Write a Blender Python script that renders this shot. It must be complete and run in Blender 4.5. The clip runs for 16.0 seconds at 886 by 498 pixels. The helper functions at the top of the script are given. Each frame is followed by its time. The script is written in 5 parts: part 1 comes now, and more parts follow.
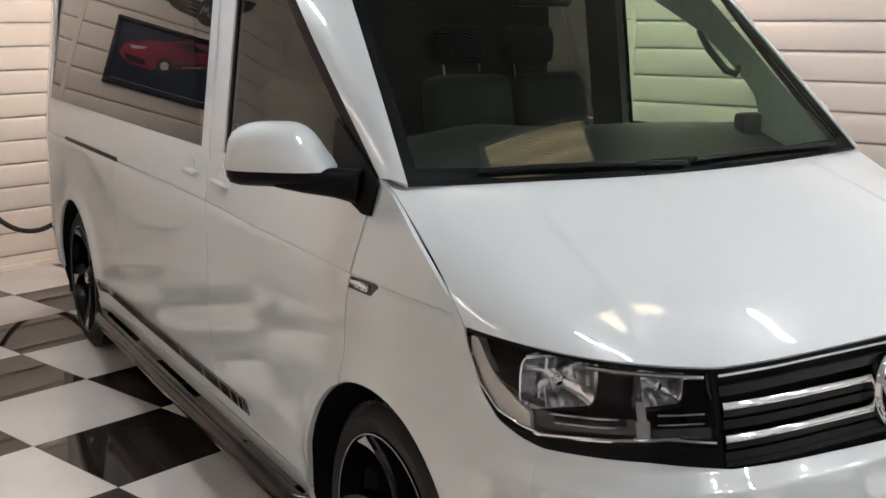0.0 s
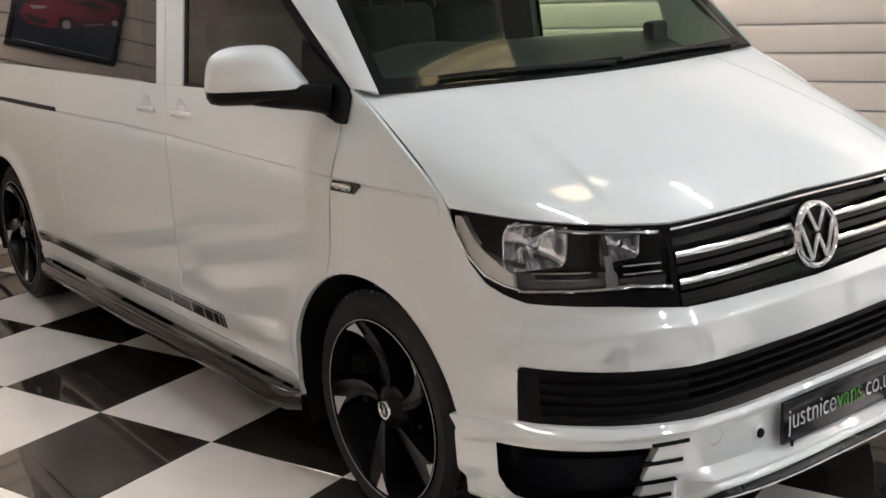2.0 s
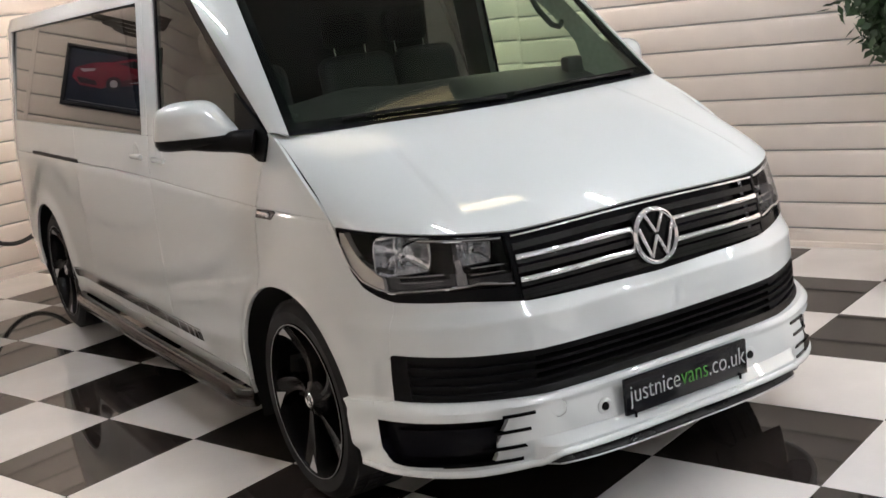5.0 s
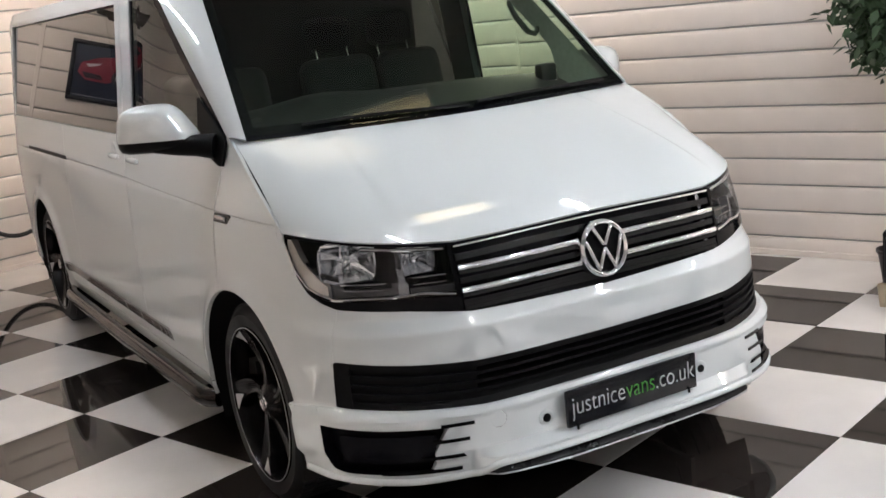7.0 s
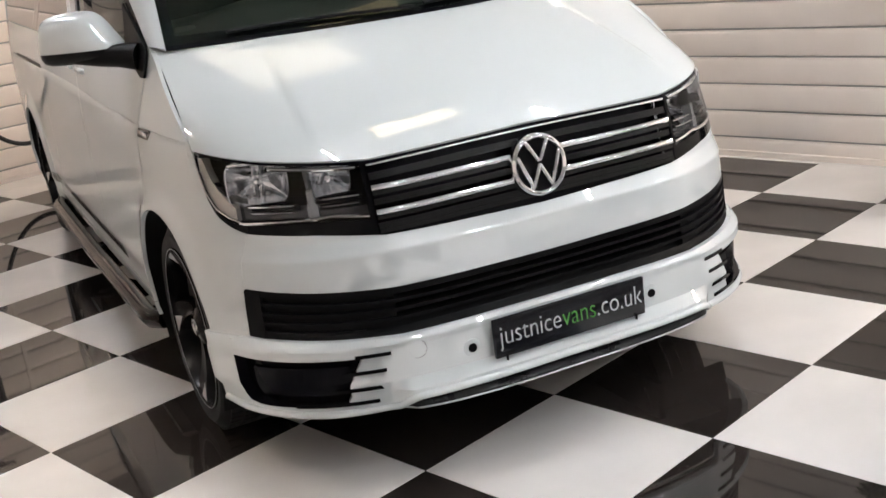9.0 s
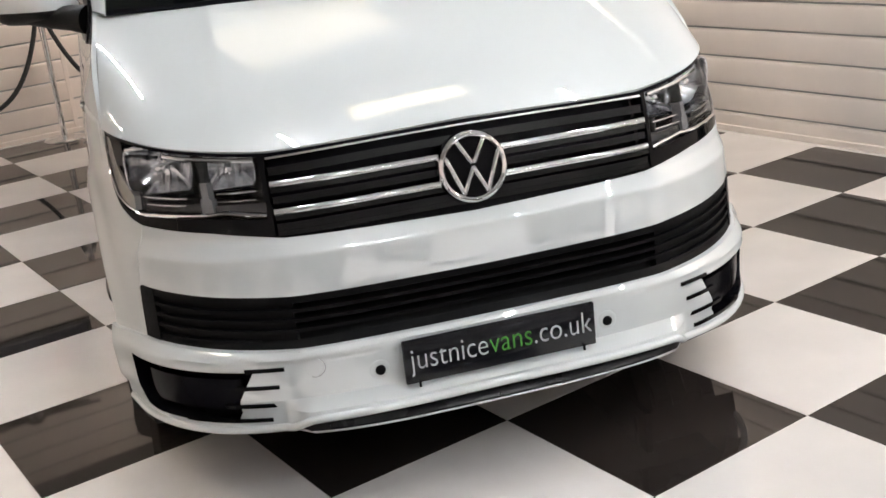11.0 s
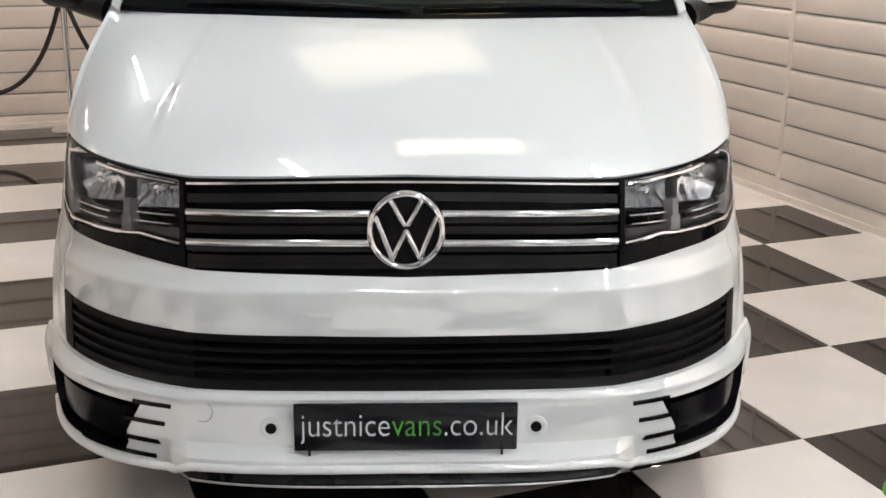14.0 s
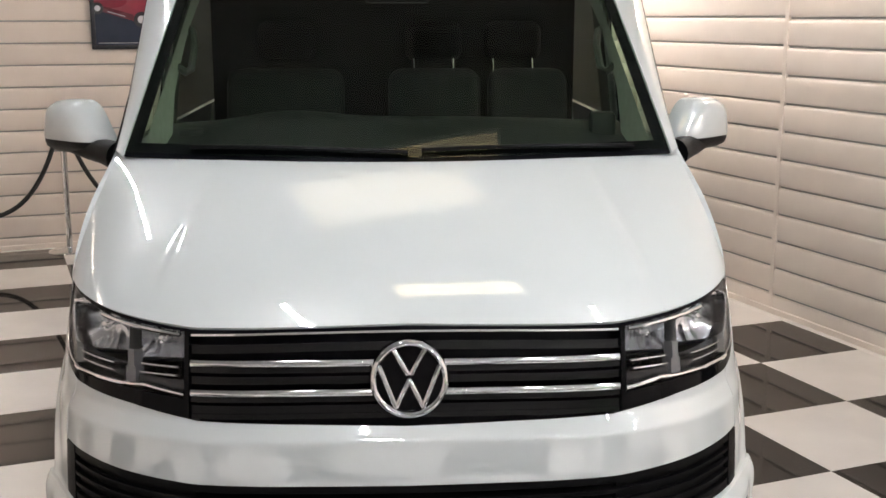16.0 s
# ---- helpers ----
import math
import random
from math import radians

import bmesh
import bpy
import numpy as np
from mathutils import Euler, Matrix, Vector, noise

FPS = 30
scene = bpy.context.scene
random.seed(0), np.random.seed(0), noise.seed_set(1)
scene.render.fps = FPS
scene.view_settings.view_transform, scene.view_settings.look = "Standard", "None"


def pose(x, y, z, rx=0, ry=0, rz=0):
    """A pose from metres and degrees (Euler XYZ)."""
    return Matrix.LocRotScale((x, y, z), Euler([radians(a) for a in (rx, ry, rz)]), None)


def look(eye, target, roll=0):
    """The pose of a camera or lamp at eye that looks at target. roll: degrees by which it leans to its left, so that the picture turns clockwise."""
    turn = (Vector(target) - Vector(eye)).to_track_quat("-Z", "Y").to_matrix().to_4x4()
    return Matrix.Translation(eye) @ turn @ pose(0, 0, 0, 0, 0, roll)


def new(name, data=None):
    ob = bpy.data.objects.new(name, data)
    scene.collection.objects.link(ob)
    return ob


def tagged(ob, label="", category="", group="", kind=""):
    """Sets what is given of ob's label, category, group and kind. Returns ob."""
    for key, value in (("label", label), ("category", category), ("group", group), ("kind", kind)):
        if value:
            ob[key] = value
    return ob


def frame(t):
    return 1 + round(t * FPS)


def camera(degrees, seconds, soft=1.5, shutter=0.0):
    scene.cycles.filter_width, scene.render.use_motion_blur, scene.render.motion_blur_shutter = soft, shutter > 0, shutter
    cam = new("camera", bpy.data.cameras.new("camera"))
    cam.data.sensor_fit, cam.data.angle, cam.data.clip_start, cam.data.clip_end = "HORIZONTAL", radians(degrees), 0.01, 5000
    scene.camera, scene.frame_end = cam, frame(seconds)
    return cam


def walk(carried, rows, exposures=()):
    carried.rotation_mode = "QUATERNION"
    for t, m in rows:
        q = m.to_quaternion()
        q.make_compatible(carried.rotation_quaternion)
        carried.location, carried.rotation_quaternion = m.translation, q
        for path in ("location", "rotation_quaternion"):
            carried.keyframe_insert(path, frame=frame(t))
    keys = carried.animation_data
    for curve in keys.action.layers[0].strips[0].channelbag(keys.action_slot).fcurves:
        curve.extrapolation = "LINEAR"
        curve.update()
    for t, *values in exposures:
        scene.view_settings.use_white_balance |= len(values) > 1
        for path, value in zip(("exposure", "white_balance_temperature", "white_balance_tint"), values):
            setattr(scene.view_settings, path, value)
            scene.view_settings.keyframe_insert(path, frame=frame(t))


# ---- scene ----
cam = camera(43.2, 16.0, 1.6)
PATH = [
    (0, (-2.117, -1.542, 1.661), (-1.145, 0.159, 1.258), 0.0),
    (0.5, (-2.148, -1.554, 1.637), (-1.175, 0.138, 1.203), -0.7),
    (1, (-2.204, -1.586, 1.611), (-1.211, 0.086, 1.142), -1.5),
    (1.5, (-2.344, -1.628, 1.578), (-1.285, -0.002, 1.094), -2.1),
    (2, (-2.543, -1.722, 1.581), (-1.4, -0.154, 1.096), -3.1),
    (2.5, (-2.634, -1.856, 1.576), (-1.461, -0.311, 1.089), -5.4),
    (3, (-2.701, -2.006, 1.594), (-1.514, -0.472, 1.102), -7.1),
    (3.5, (-2.717, -2.17, 1.6), (-1.531, -0.63, 1.13), -7.3),
    (4, (-2.604, -2.342, 1.589), (-1.481, -0.749, 1.142), -7.3),
    (6.5, (-2.121, -2.706, 1.618), (-1.189, -0.983, 1.216), -6.1),
    (7, (-2.098, -2.724, 1.618), (-1.157, -1.009, 1.201), -6.0),
    (7.5, (-2.036, -2.737, 1.608), (-1.105, -1.024, 1.162), -6.0),
    (8, (-1.933, -2.739, 1.584), (-1.031, -1.021, 1.099), -6.1),
    (8.5, (-1.815, -2.723, 1.588), (-0.946, -1.004, 1.05), -6.8),
    (9, (-1.574, -2.709, 1.573), (-0.79, -0.962, 0.994), -7.4),
    (11.5, (-0.577, -2.551, 1.536), (-0.206, -0.69, 0.904), -5.4),
    (12, (-0.381, -2.528, 1.538), (-0.117, -0.646, 0.915), -4.0),
    (12.5, (-0.257, -2.489, 1.531), (-0.055, -0.594, 0.923), -2.4),
    (13, (-0.17, -2.435, 1.552), (-0.006, -0.539, 0.937), -0.5),
    (13.5, (-0.063, -2.421, 1.541), (0.045, -0.517, 0.939), 0.3),
    (14, (-0.023, -2.416, 1.535), (0.064, -0.504, 0.957), 0.7),
    (14.5, (-0.01, -2.414, 1.54), (0.069, -0.488, 1.008), 0.6),
    (15, (-0.006, -2.412, 1.56), (0.071, -0.471, 1.082), 0.4),
    (15.5, (-0.029, -2.408, 1.6), (0.063, -0.458, 1.166), 0.3),
    (16, (-0.047, -2.418, 1.65), (0.055, -0.462, 1.246), 0.0),
]
walk(cam, [(t, look(eye, target, roll)) for t, eye, target, roll in PATH], [(0.0, 0.15, 6550, 10), (0.5, 0.29, 6650, 10), (2.0, 0.25, 6700, 10), (4.0, 0.2, 6650, 10), (7.0, 0.13, 6430, 10), (8.5, 0.27, 6540, 10), (11.5, 0.31, 6680, 10), (14.0, 0.25, 6720, 10), (15.2, 0.20, 6720, 10), (16.0, 0.12, 6720, 10)])

# ------------------------------------------------------------------ light
world = bpy.data.worlds.new("world")
scene.world = world
world.use_nodes = True
world.node_tree.nodes["Background"].inputs[0].default_value = (0.9, 0.85, 0.8, 1)
world.node_tree.nodes["Background"].inputs[1].default_value = 0.02
scene.view_settings.exposure = 0.0

# the room's own axes: u across, v along, in tiles of 0.6 m, turned against the van
TILE = 0.6
ROOM = pose(0.091, 0.2606, 0, 0, 0, 18.9)
U0, U1, V0, V1, CEIL = -7.9, 5.085, -8.4, 10.1, 2.66


def room(u, v, z=0.0):
    return ROOM @ Vector((u * TILE, v * TILE, z))


# ------------------------------------------------------------------ materials
def mat(name, color, rough=0.5, metal=0.0, coat=0.0, spec=0.5, grain=None, bump=None, vary=0.0, emit=None):
    """grain: (scale, amount) of tone and roughness; bump: (scale, strength); vary: piece to piece tone."""
    m = bpy.data.materials.new(name)
    m.use_nodes = True
    nt = m.node_tree
    b = nt.nodes["Principled BSDF"]
    b.inputs["Base Color"].default_value = (*color, 1)
    b.inputs["Roughness"].default_value = rough
    b.inputs["Metallic"].default_value = metal
    b.inputs["Coat Weight"].default_value = coat
    b.inputs["Coat Roughness"].default_value = 0.02
    b.inputs["Specular IOR Level"].default_value = spec
    if emit:
        b.inputs["Emission Color"].default_value = (*emit[0], 1)
        b.inputs["Emission Strength"].default_value = emit[1]
    co = nt.nodes.new("ShaderNodeTexCoord")
    if grain or vary:
        hsv = nt.nodes.new("ShaderNodeHueSaturation")
        hsv.inputs["Color"].default_value = (*color, 1)
        val = None
        if grain:
            n1 = nt.nodes.new("ShaderNodeTexNoise")
            n1.inputs["Scale"].default_value = grain[0]
            n1.inputs["Detail"].default_value = 6
            nt.links.new(co.outputs["Object"], n1.inputs["Vector"])
            mr = nt.nodes.new("ShaderNodeMapRange")
            mr.inputs[1].default_value, mr.inputs[2].default_value = 0.3, 0.7
            mr.inputs[3].default_value, mr.inputs[4].default_value = 1 - grain[1], 1 + grain[1]
            nt.links.new(n1.outputs["Fac"], mr.inputs[0])
            val = mr.outputs[0]
            rr = nt.nodes.new("ShaderNodeMapRange")
            rr.inputs[3].default_value, rr.inputs[4].default_value = rough * (1 - grain[1]), rough * (1 + 2 * grain[1])
            n2 = nt.nodes.new("ShaderNodeTexNoise")
            n2.inputs["Scale"].default_value = grain[0] * 0.23
            nt.links.new(co.outputs["Object"], n2.inputs["Vector"])
            nt.links.new(n2.outputs["Fac"], rr.inputs[0])
            nt.links.new(rr.outputs[0], b.inputs["Roughness"])
        if vary:
            oi = nt.nodes.new("ShaderNodeObjectInfo")
            mv = nt.nodes.new("ShaderNodeMapRange")
            mv.inputs[3].default_value, mv.inputs[4].default_value = 1 - vary, 1 + vary
            nt.links.new(oi.outputs["Random"], mv.inputs[0])
            if val is not None:
                mu = nt.nodes.new("ShaderNodeMath")
                mu.operation = "MULTIPLY"
                nt.links.new(val, mu.inputs[0])
                nt.links.new(mv.outputs[0], mu.inputs[1])
                val = mu.outputs[0]
            else:
                val = mv.outputs[0]
        nt.links.new(val, hsv.inputs["Value"])
        nt.links.new(hsv.outputs[0], b.inputs["Base Color"])
    if bump:
        n3 = nt.nodes.new("ShaderNodeTexNoise")
        n3.inputs["Scale"].default_value = bump[0]
        n3.inputs["Detail"].default_value = 4
        nt.links.new(co.outputs["Object"], n3.inputs["Vector"])
        bp = nt.nodes.new("ShaderNodeBump")
        bp.inputs["Strength"].default_value = bump[1]
        bp.inputs["Distance"].default_value = 0.002
        nt.links.new(n3.outputs["Fac"], bp.inputs["Height"])
        nt.links.new(bp.outputs[0], b.inputs["Normal"])
    return m


def pane_mat(name, tint, gloss=1.0, ior=1.5):
    """Thin glass: what is behind it, tinted, under a Fresnel gloss."""
    m = bpy.data.materials.new(name)
    m.use_nodes = True
    nt = m.node_tree
    nt.nodes.remove(nt.nodes["Principled BSDF"])
    out = nt.nodes["Material Output"]
    tr = nt.nodes.new("ShaderNodeBsdfTransparent")
    tr.inputs[0].default_value = (*tint, 1)
    gl = nt.nodes.new("ShaderNodeBsdfGlossy")
    gl.inputs[0].default_value = (gloss, gloss, gloss, 1)
    gl.inputs["Roughness"].default_value = 0.01
    lw = nt.nodes.new("ShaderNodeLayerWeight")
    lw.inputs[0].default_value = 0.5
    pw = nt.nodes.new("ShaderNodeMath")
    pw.operation, pw.inputs[1].default_value = "POWER", 5.0
    nt.links.new(lw.outputs["Facing"], pw.inputs[0])
    f0 = ((ior - 1) / (ior + 1)) ** 2
    fr = nt.nodes.new("ShaderNodeMath")
    fr.operation, fr.inputs[1].default_value, fr.inputs[2].default_value = "MULTIPLY_ADD", 1 - f0, f0
    nt.links.new(pw.outputs[0], fr.inputs[0])
    mx = nt.nodes.new("ShaderNodeMixShader")
    nt.links.new(fr.outputs[0], mx.inputs[0])
    nt.links.new(tr.outputs[0], mx.inputs[1])
    nt.links.new(gl.outputs[0], mx.inputs[2])
    nt.links.new(mx.outputs[0], out.inputs[0])
    return m


PAINT = mat("white_paint", (0.705, 0.75, 0.755), 0.55, spec=0.0, coat=1.0)
PAINT.node_tree.nodes["Principled BSDF"].inputs["Coat IOR"].default_value = 2.55
BLACK_GLOSS = mat("gloss_black", (0.004, 0.004, 0.0045), 0.08, spec=0.12)
BLACK_PLASTIC = mat("black_plastic", (0.0045, 0.0045, 0.005), 0.36, spec=0.09, grain=(60, 0.15), bump=(500, 0.15))
SATIN_BLACK = mat("satin_black", (0.004, 0.004, 0.006), 0.2, spec=0.08)
DECAL = mat("gloss_decal", (0.010, 0.009, 0.009), 0.15, spec=0.35, coat=0.3)
WHEEL_BLACK = mat("wheel_gloss_black", (0.004, 0.004, 0.0045), 0.22, spec=0.16)
RUBBER = mat("tyre_rubber", (0.008, 0.008, 0.009), 0.6, spec=0.25, grain=(25, 0.2), bump=(200, 0.2))
CHROME = mat("chrome", (0.86, 0.87, 0.88), 0.06, metal=1.0)
BRUSHED = mat("machined_alloy", (0.54, 0.54, 0.55), 0.42, metal=0.8)
DARK_STEEL = mat("dark_steel", (0.030, 0.026, 0.0245), 0.16, metal=1.0)
CARBON = mat("carbon_lip", (0.006, 0.006, 0.007), 0.25, spec=0.2, grain=(60, 0.2))
# near-black, also stands in for shade behind gaps and at the cabin's rear
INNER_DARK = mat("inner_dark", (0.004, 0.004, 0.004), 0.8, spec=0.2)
HEADREST = mat("headrest_black", (0.003, 0.003, 0.003), 1.0, spec=0.02)
HANDLE_GREY = mat("grab_handle_grey", (0.06, 0.065, 0.06), 0.6, bump=(400, 0.2))
TRIM_GREY = mat("interior_trim_grey", (0.36, 0.375, 0.35), 0.7, grain=(40, 0.08), bump=(400, 0.2))
DASH = mat("dashboard_plastic", (0.013, 0.0135, 0.015), 0.6, grain=(40, 0.1), bump=(350, 0.3))
CLOTH = mat("seat_cloth", (0.012, 0.0135, 0.0135), 0.9, grain=(80, 0.2), bump=(300, 0.5))
TRIM_DARK = mat("pillar_trim_grey", (0.085, 0.095, 0.085), 0.75, grain=(40, 0.08), bump=(400, 0.2))
HEADLINER = mat("headliner", (0.012, 0.012, 0.012), 0.95, grain=(50, 0.08))
WINDSCREEN = pane_mat("windscreen_glass", (0.63, 0.745, 0.635))
PRIVACY = pane_mat("privacy_glass", (0.08, 0.08, 0.08), 1.0, 1.85)
DOOR_GLASS = pane_mat("door_glass", (0.78, 0.92, 0.79), 1.0, 1.6)
LENS = pane_mat("lamp_lens", (0.95, 0.96, 0.97), 0.35, 1.45)
REFLECTOR = mat("lamp_reflector", (0.82, 0.83, 0.86), 0.12, metal=1.0, bump=(150, 0.25))
LAMP_TRAY = mat("lamp_tray_silver", (0.075, 0.075, 0.08), 0.12, metal=0.9, bump=(40, 0.12))
BLADE = mat("lamp_side_blade", (0.62, 0.60, 0.57), 0.18, metal=0.6, bump=(70, 0.4))
LAMP_GREY = mat("lamp_housing_grey", (0.06, 0.061, 0.064), 0.16, metal=0.8)
LAMP_PALE = mat("lamp_divider_grey", (0.24, 0.24, 0.245), 0.22, metal=0.5)
BADGE_CHROME = mat("badge_chrome", (0.72, 0.73, 0.75), 0.05, metal=1.0)
GRILLE_BLACK = mat("grille_slat_black", (0.006, 0.006, 0.0065), 0.22, spec=0.28)
MIRROR = mat("mirror_silver", (0.9, 0.9, 0.9), 0.01, metal=1.0)
PLATE_BLACK = mat("plate_black", (0.007, 0.0075, 0.010), 0.16, spec=0.3, coat=0.1)
LETTER_WHITE = mat("letter_white", (0.56, 0.57, 0.58), 0.4)
LETTER_GREEN = mat("letter_green", (0.07, 0.33, 0.04), 0.4)
TILE_WHITE = mat("white_tile", (0.80, 0.770, 0.745), 0.06, grain=(3.5, 0.05), vary=0.03, bump=(2.5, 0.05))
TILE_BLACK = mat("black_tile", (0.024, 0.0195, 0.0175), 0.030, spec=0.32, grain=(3.5, 0.25), vary=0.12, bump=(2.5, 0.05))
GROUT = mat("grout", (0.16, 0.15, 0.14), 0.8, grain=(20, 0.2))
CLADDING = mat("cream_cladding", (0.87, 0.775, 0.705), 0.34, grain=(5, 0.03), vary=0.02, bump=(30, 0.06))
# grey set to shade the board grooves and dim the unseen wall's reflection
SHADE_GREY_WALL = mat("shade_grey_wall", (0.42, 0.405, 0.385), 0.7, grain=(3, 0.06), bump=(30, 0.1))
CEILING = mat("ceiling_paint", (0.34, 0.33, 0.32), 0.8, grain=(3, 0.05))
LEAF = mat("leaf_green", (0.030, 0.055, 0.022), 0.5, vary=0.3, grain=(14, 0.4))
BARK = mat("bark", (0.22, 0.15, 0.09), 0.8, grain=(35, 0.4), bump=(60, 0.8))
POT = mat("dark_pot", (0.035, 0.025, 0.022), 0.45, grain=(10, 0.2))
SOIL = mat("soil", (0.05, 0.035, 0.025), 0.95, bump=(60, 1.0))
ROPE = mat("black_rope", (0.02, 0.02, 0.02), 0.8, bump=(150, 1.0))
PIC_BLACK = mat("picture_black", (0.015, 0.015, 0.02), 0.25, grain=(4, 0.3))
PIC_NAVY = mat("picture_navy", (0.025, 0.032, 0.055), 0.2, grain=(3, 0.3))
PIC_RED = mat("picture_red", (0.25, 0.018, 0.04), 0.25, grain=(5, 0.3))
PIC_DARK_RED = mat("picture_dark_red", (0.10, 0.01, 0.02), 0.25, grain=(9, 0.3))
PIC_SILVER = mat("picture_silver", (0.55, 0.55, 0.58), 0.3, grain=(9, 0.3))
SIGN_DARK = mat("sign_bronze", (0.07, 0.055, 0.045), 0.4, grain=(12, 0.3))
NAVY_LEATHER = mat("navy_leatherette", (0.007, 0.007, 0.009), 0.45, spec=0.2, grain=(12, 0.2), bump=(120, 0.4))
PALE_WOOD = mat("pale_wood", (0.45, 0.36, 0.25), 0.5, grain=(20, 0.2))
TUBE = mat("lamp_tube", (1, 1, 1), 0.4, emit=((0.945, 0.99, 1.07), 130.0))


# stronger tube for the unseen fill lamps added ahead of the van
TUBE_FRONT_FILL = mat("lamp_tube_front_fill", (1, 1, 1), 0.4, emit=((0.95, 0.99, 1.06), 142.0))
# warm fill added to tint and lift the side floors and walls
TUBE_WARM_FILL = mat("lamp_tube_warm_fill", (1, 1, 1), 0.4, emit=((1.0, 0.88, 0.77), 140.0))


def striped_lamp(name, color, strength, scale):
    """A diffuser with soft bands along it."""
    m = mat(name, (1, 1, 1), 0.4, emit=(color, strength))
    nt = m.node_tree
    co = nt.nodes.new("ShaderNodeTexCoord")
    wv = nt.nodes.new("ShaderNodeTexWave")
    wv.bands_direction = "Y"
    wv.inputs["Scale"].default_value, wv.inputs["Distortion"].default_value, wv.inputs["Detail Scale"].default_value = scale, 2.5, 0.6
    nt.links.new(co.outputs["Object"], wv.inputs["Vector"])
    mr = nt.nodes.new("ShaderNodeMapRange")
    mr.inputs[3].default_value, mr.inputs[4].default_value = strength * 0.45, strength * 1.25
    nt.links.new(wv.outputs["Fac"], mr.inputs[0])
    nt.links.new(mr.outputs[0], nt.nodes["Principled BSDF"].inputs["Emission Strength"])
    return m


PANEL = striped_lamp("lamp_panel", (1.0, 0.80, 0.45), 0.66, 3.0)
PANEL_B = striped_lamp("lamp_panel_narrow", (1.0, 0.77, 0.38), 2.2, 4.5)
GREEN_PLASTIC = mat("green_plastic", (0.10, 0.36, 0.03), 0.4, grain=(20, 0.1))
LAMP_BODY = mat("lamp_body", (0.75, 0.75, 0.74), 0.5)


# ------------------------------------------------------------------ mesh helpers
def mesh_of(name, verts, faces, material, smooth=True):
    me = bpy.data.meshes.new(name)
    me.from_pydata([tuple(map(float, v)) for v in verts], [], faces)
    if smooth:
        me.polygons.foreach_set("use_smooth", [True] * len(me.polygons))
    me.materials.append(material)
    me.update()
    return me


def put(name, me, parent=None, label="", at=None):
    ob = new(name, me)
    if at is not None:
        ob.matrix_basis = at
    if parent is not None:
        ob.parent = parent
    if label:
        tagged(ob, label)
    return ob


def part(name, bm, material, parent, label="", smooth=True, at=None):
    me = bpy.data.meshes.new(name)
    bm.normal_update()
    bm.to_mesh(me)
    bm.free()
    if smooth:
        me.polygons.foreach_set("use_smooth", [True] * len(me.polygons))
        me.set_sharp_from_angle(angle=radians(38))
    me.materials.append(material)
    return put(name, me, parent, label, at)


def thing(name, label, category, at=None, group="", kind=""):
    ob = new(name)
    ob.empty_display_size = 0.1
    if at is not None:
        ob.matrix_basis = at
    return tagged(ob, label, category, group, kind)


def box(bm, lo, hi, bevel=0.0, segments=2):
    c = [(a + b) / 2 for a, b in zip(lo, hi)]
    s = [abs(b - a) for a, b in zip(lo, hi)]
    made = bmesh.ops.create_cube(bm, size=1, matrix=Matrix.LocRotScale(c, None, s))["verts"]
    if bevel:
        edges = list({e for v in made for e in v.link_edges})
        bmesh.ops.bevel(bm, geom=edges, offset=bevel, segments=segments, affect="EDGES", profile=0.5)
    return bm


def lathe(bm, profile, n=32, m=None):
    """Turns (radius, height) pairs round z."""
    m = m or Matrix()
    rings = []
    for r, h in profile:
        rings.append([bm.verts.new(m @ Vector((r * math.cos(2 * math.pi * i / n), r * math.sin(2 * math.pi * i / n), h))) for i in range(n)])
    for a, b in zip(rings, rings[1:]):
        for i in range(n):
            bm.faces.new((a[i], a[(i + 1) % n], b[(i + 1) % n], b[i]))
    return bm


def tube(bm, pts, radius, n=10, taper=None):
    pts = [Vector(p) for p in pts]
    rings = []
    for i, p in enumerate(pts):
        d = (pts[min(i + 1, len(pts) - 1)] - pts[max(i - 1, 0)]).normalized()
        side = d.cross(Vector((0, 0, 1)) if abs(d.z) < 0.95 else Vector((1, 0, 0))).normalized()
        up = side.cross(d)
        r = radius if taper is None else radius + (taper - radius) * i / (len(pts) - 1)
        rings.append([bm.verts.new(p + r * (math.cos(2 * math.pi * k / n) * side + math.sin(2 * math.pi * k / n) * up)) for k in range(n)])
    for a, b in zip(rings, rings[1:]):
        for k in range(n):
            bm.faces.new((a[k], a[(k + 1) % n], b[(k + 1) % n], b[k]))
    bm.faces.new(rings[0][::-1])
    bm.faces.new(rings[-1])
    return bm


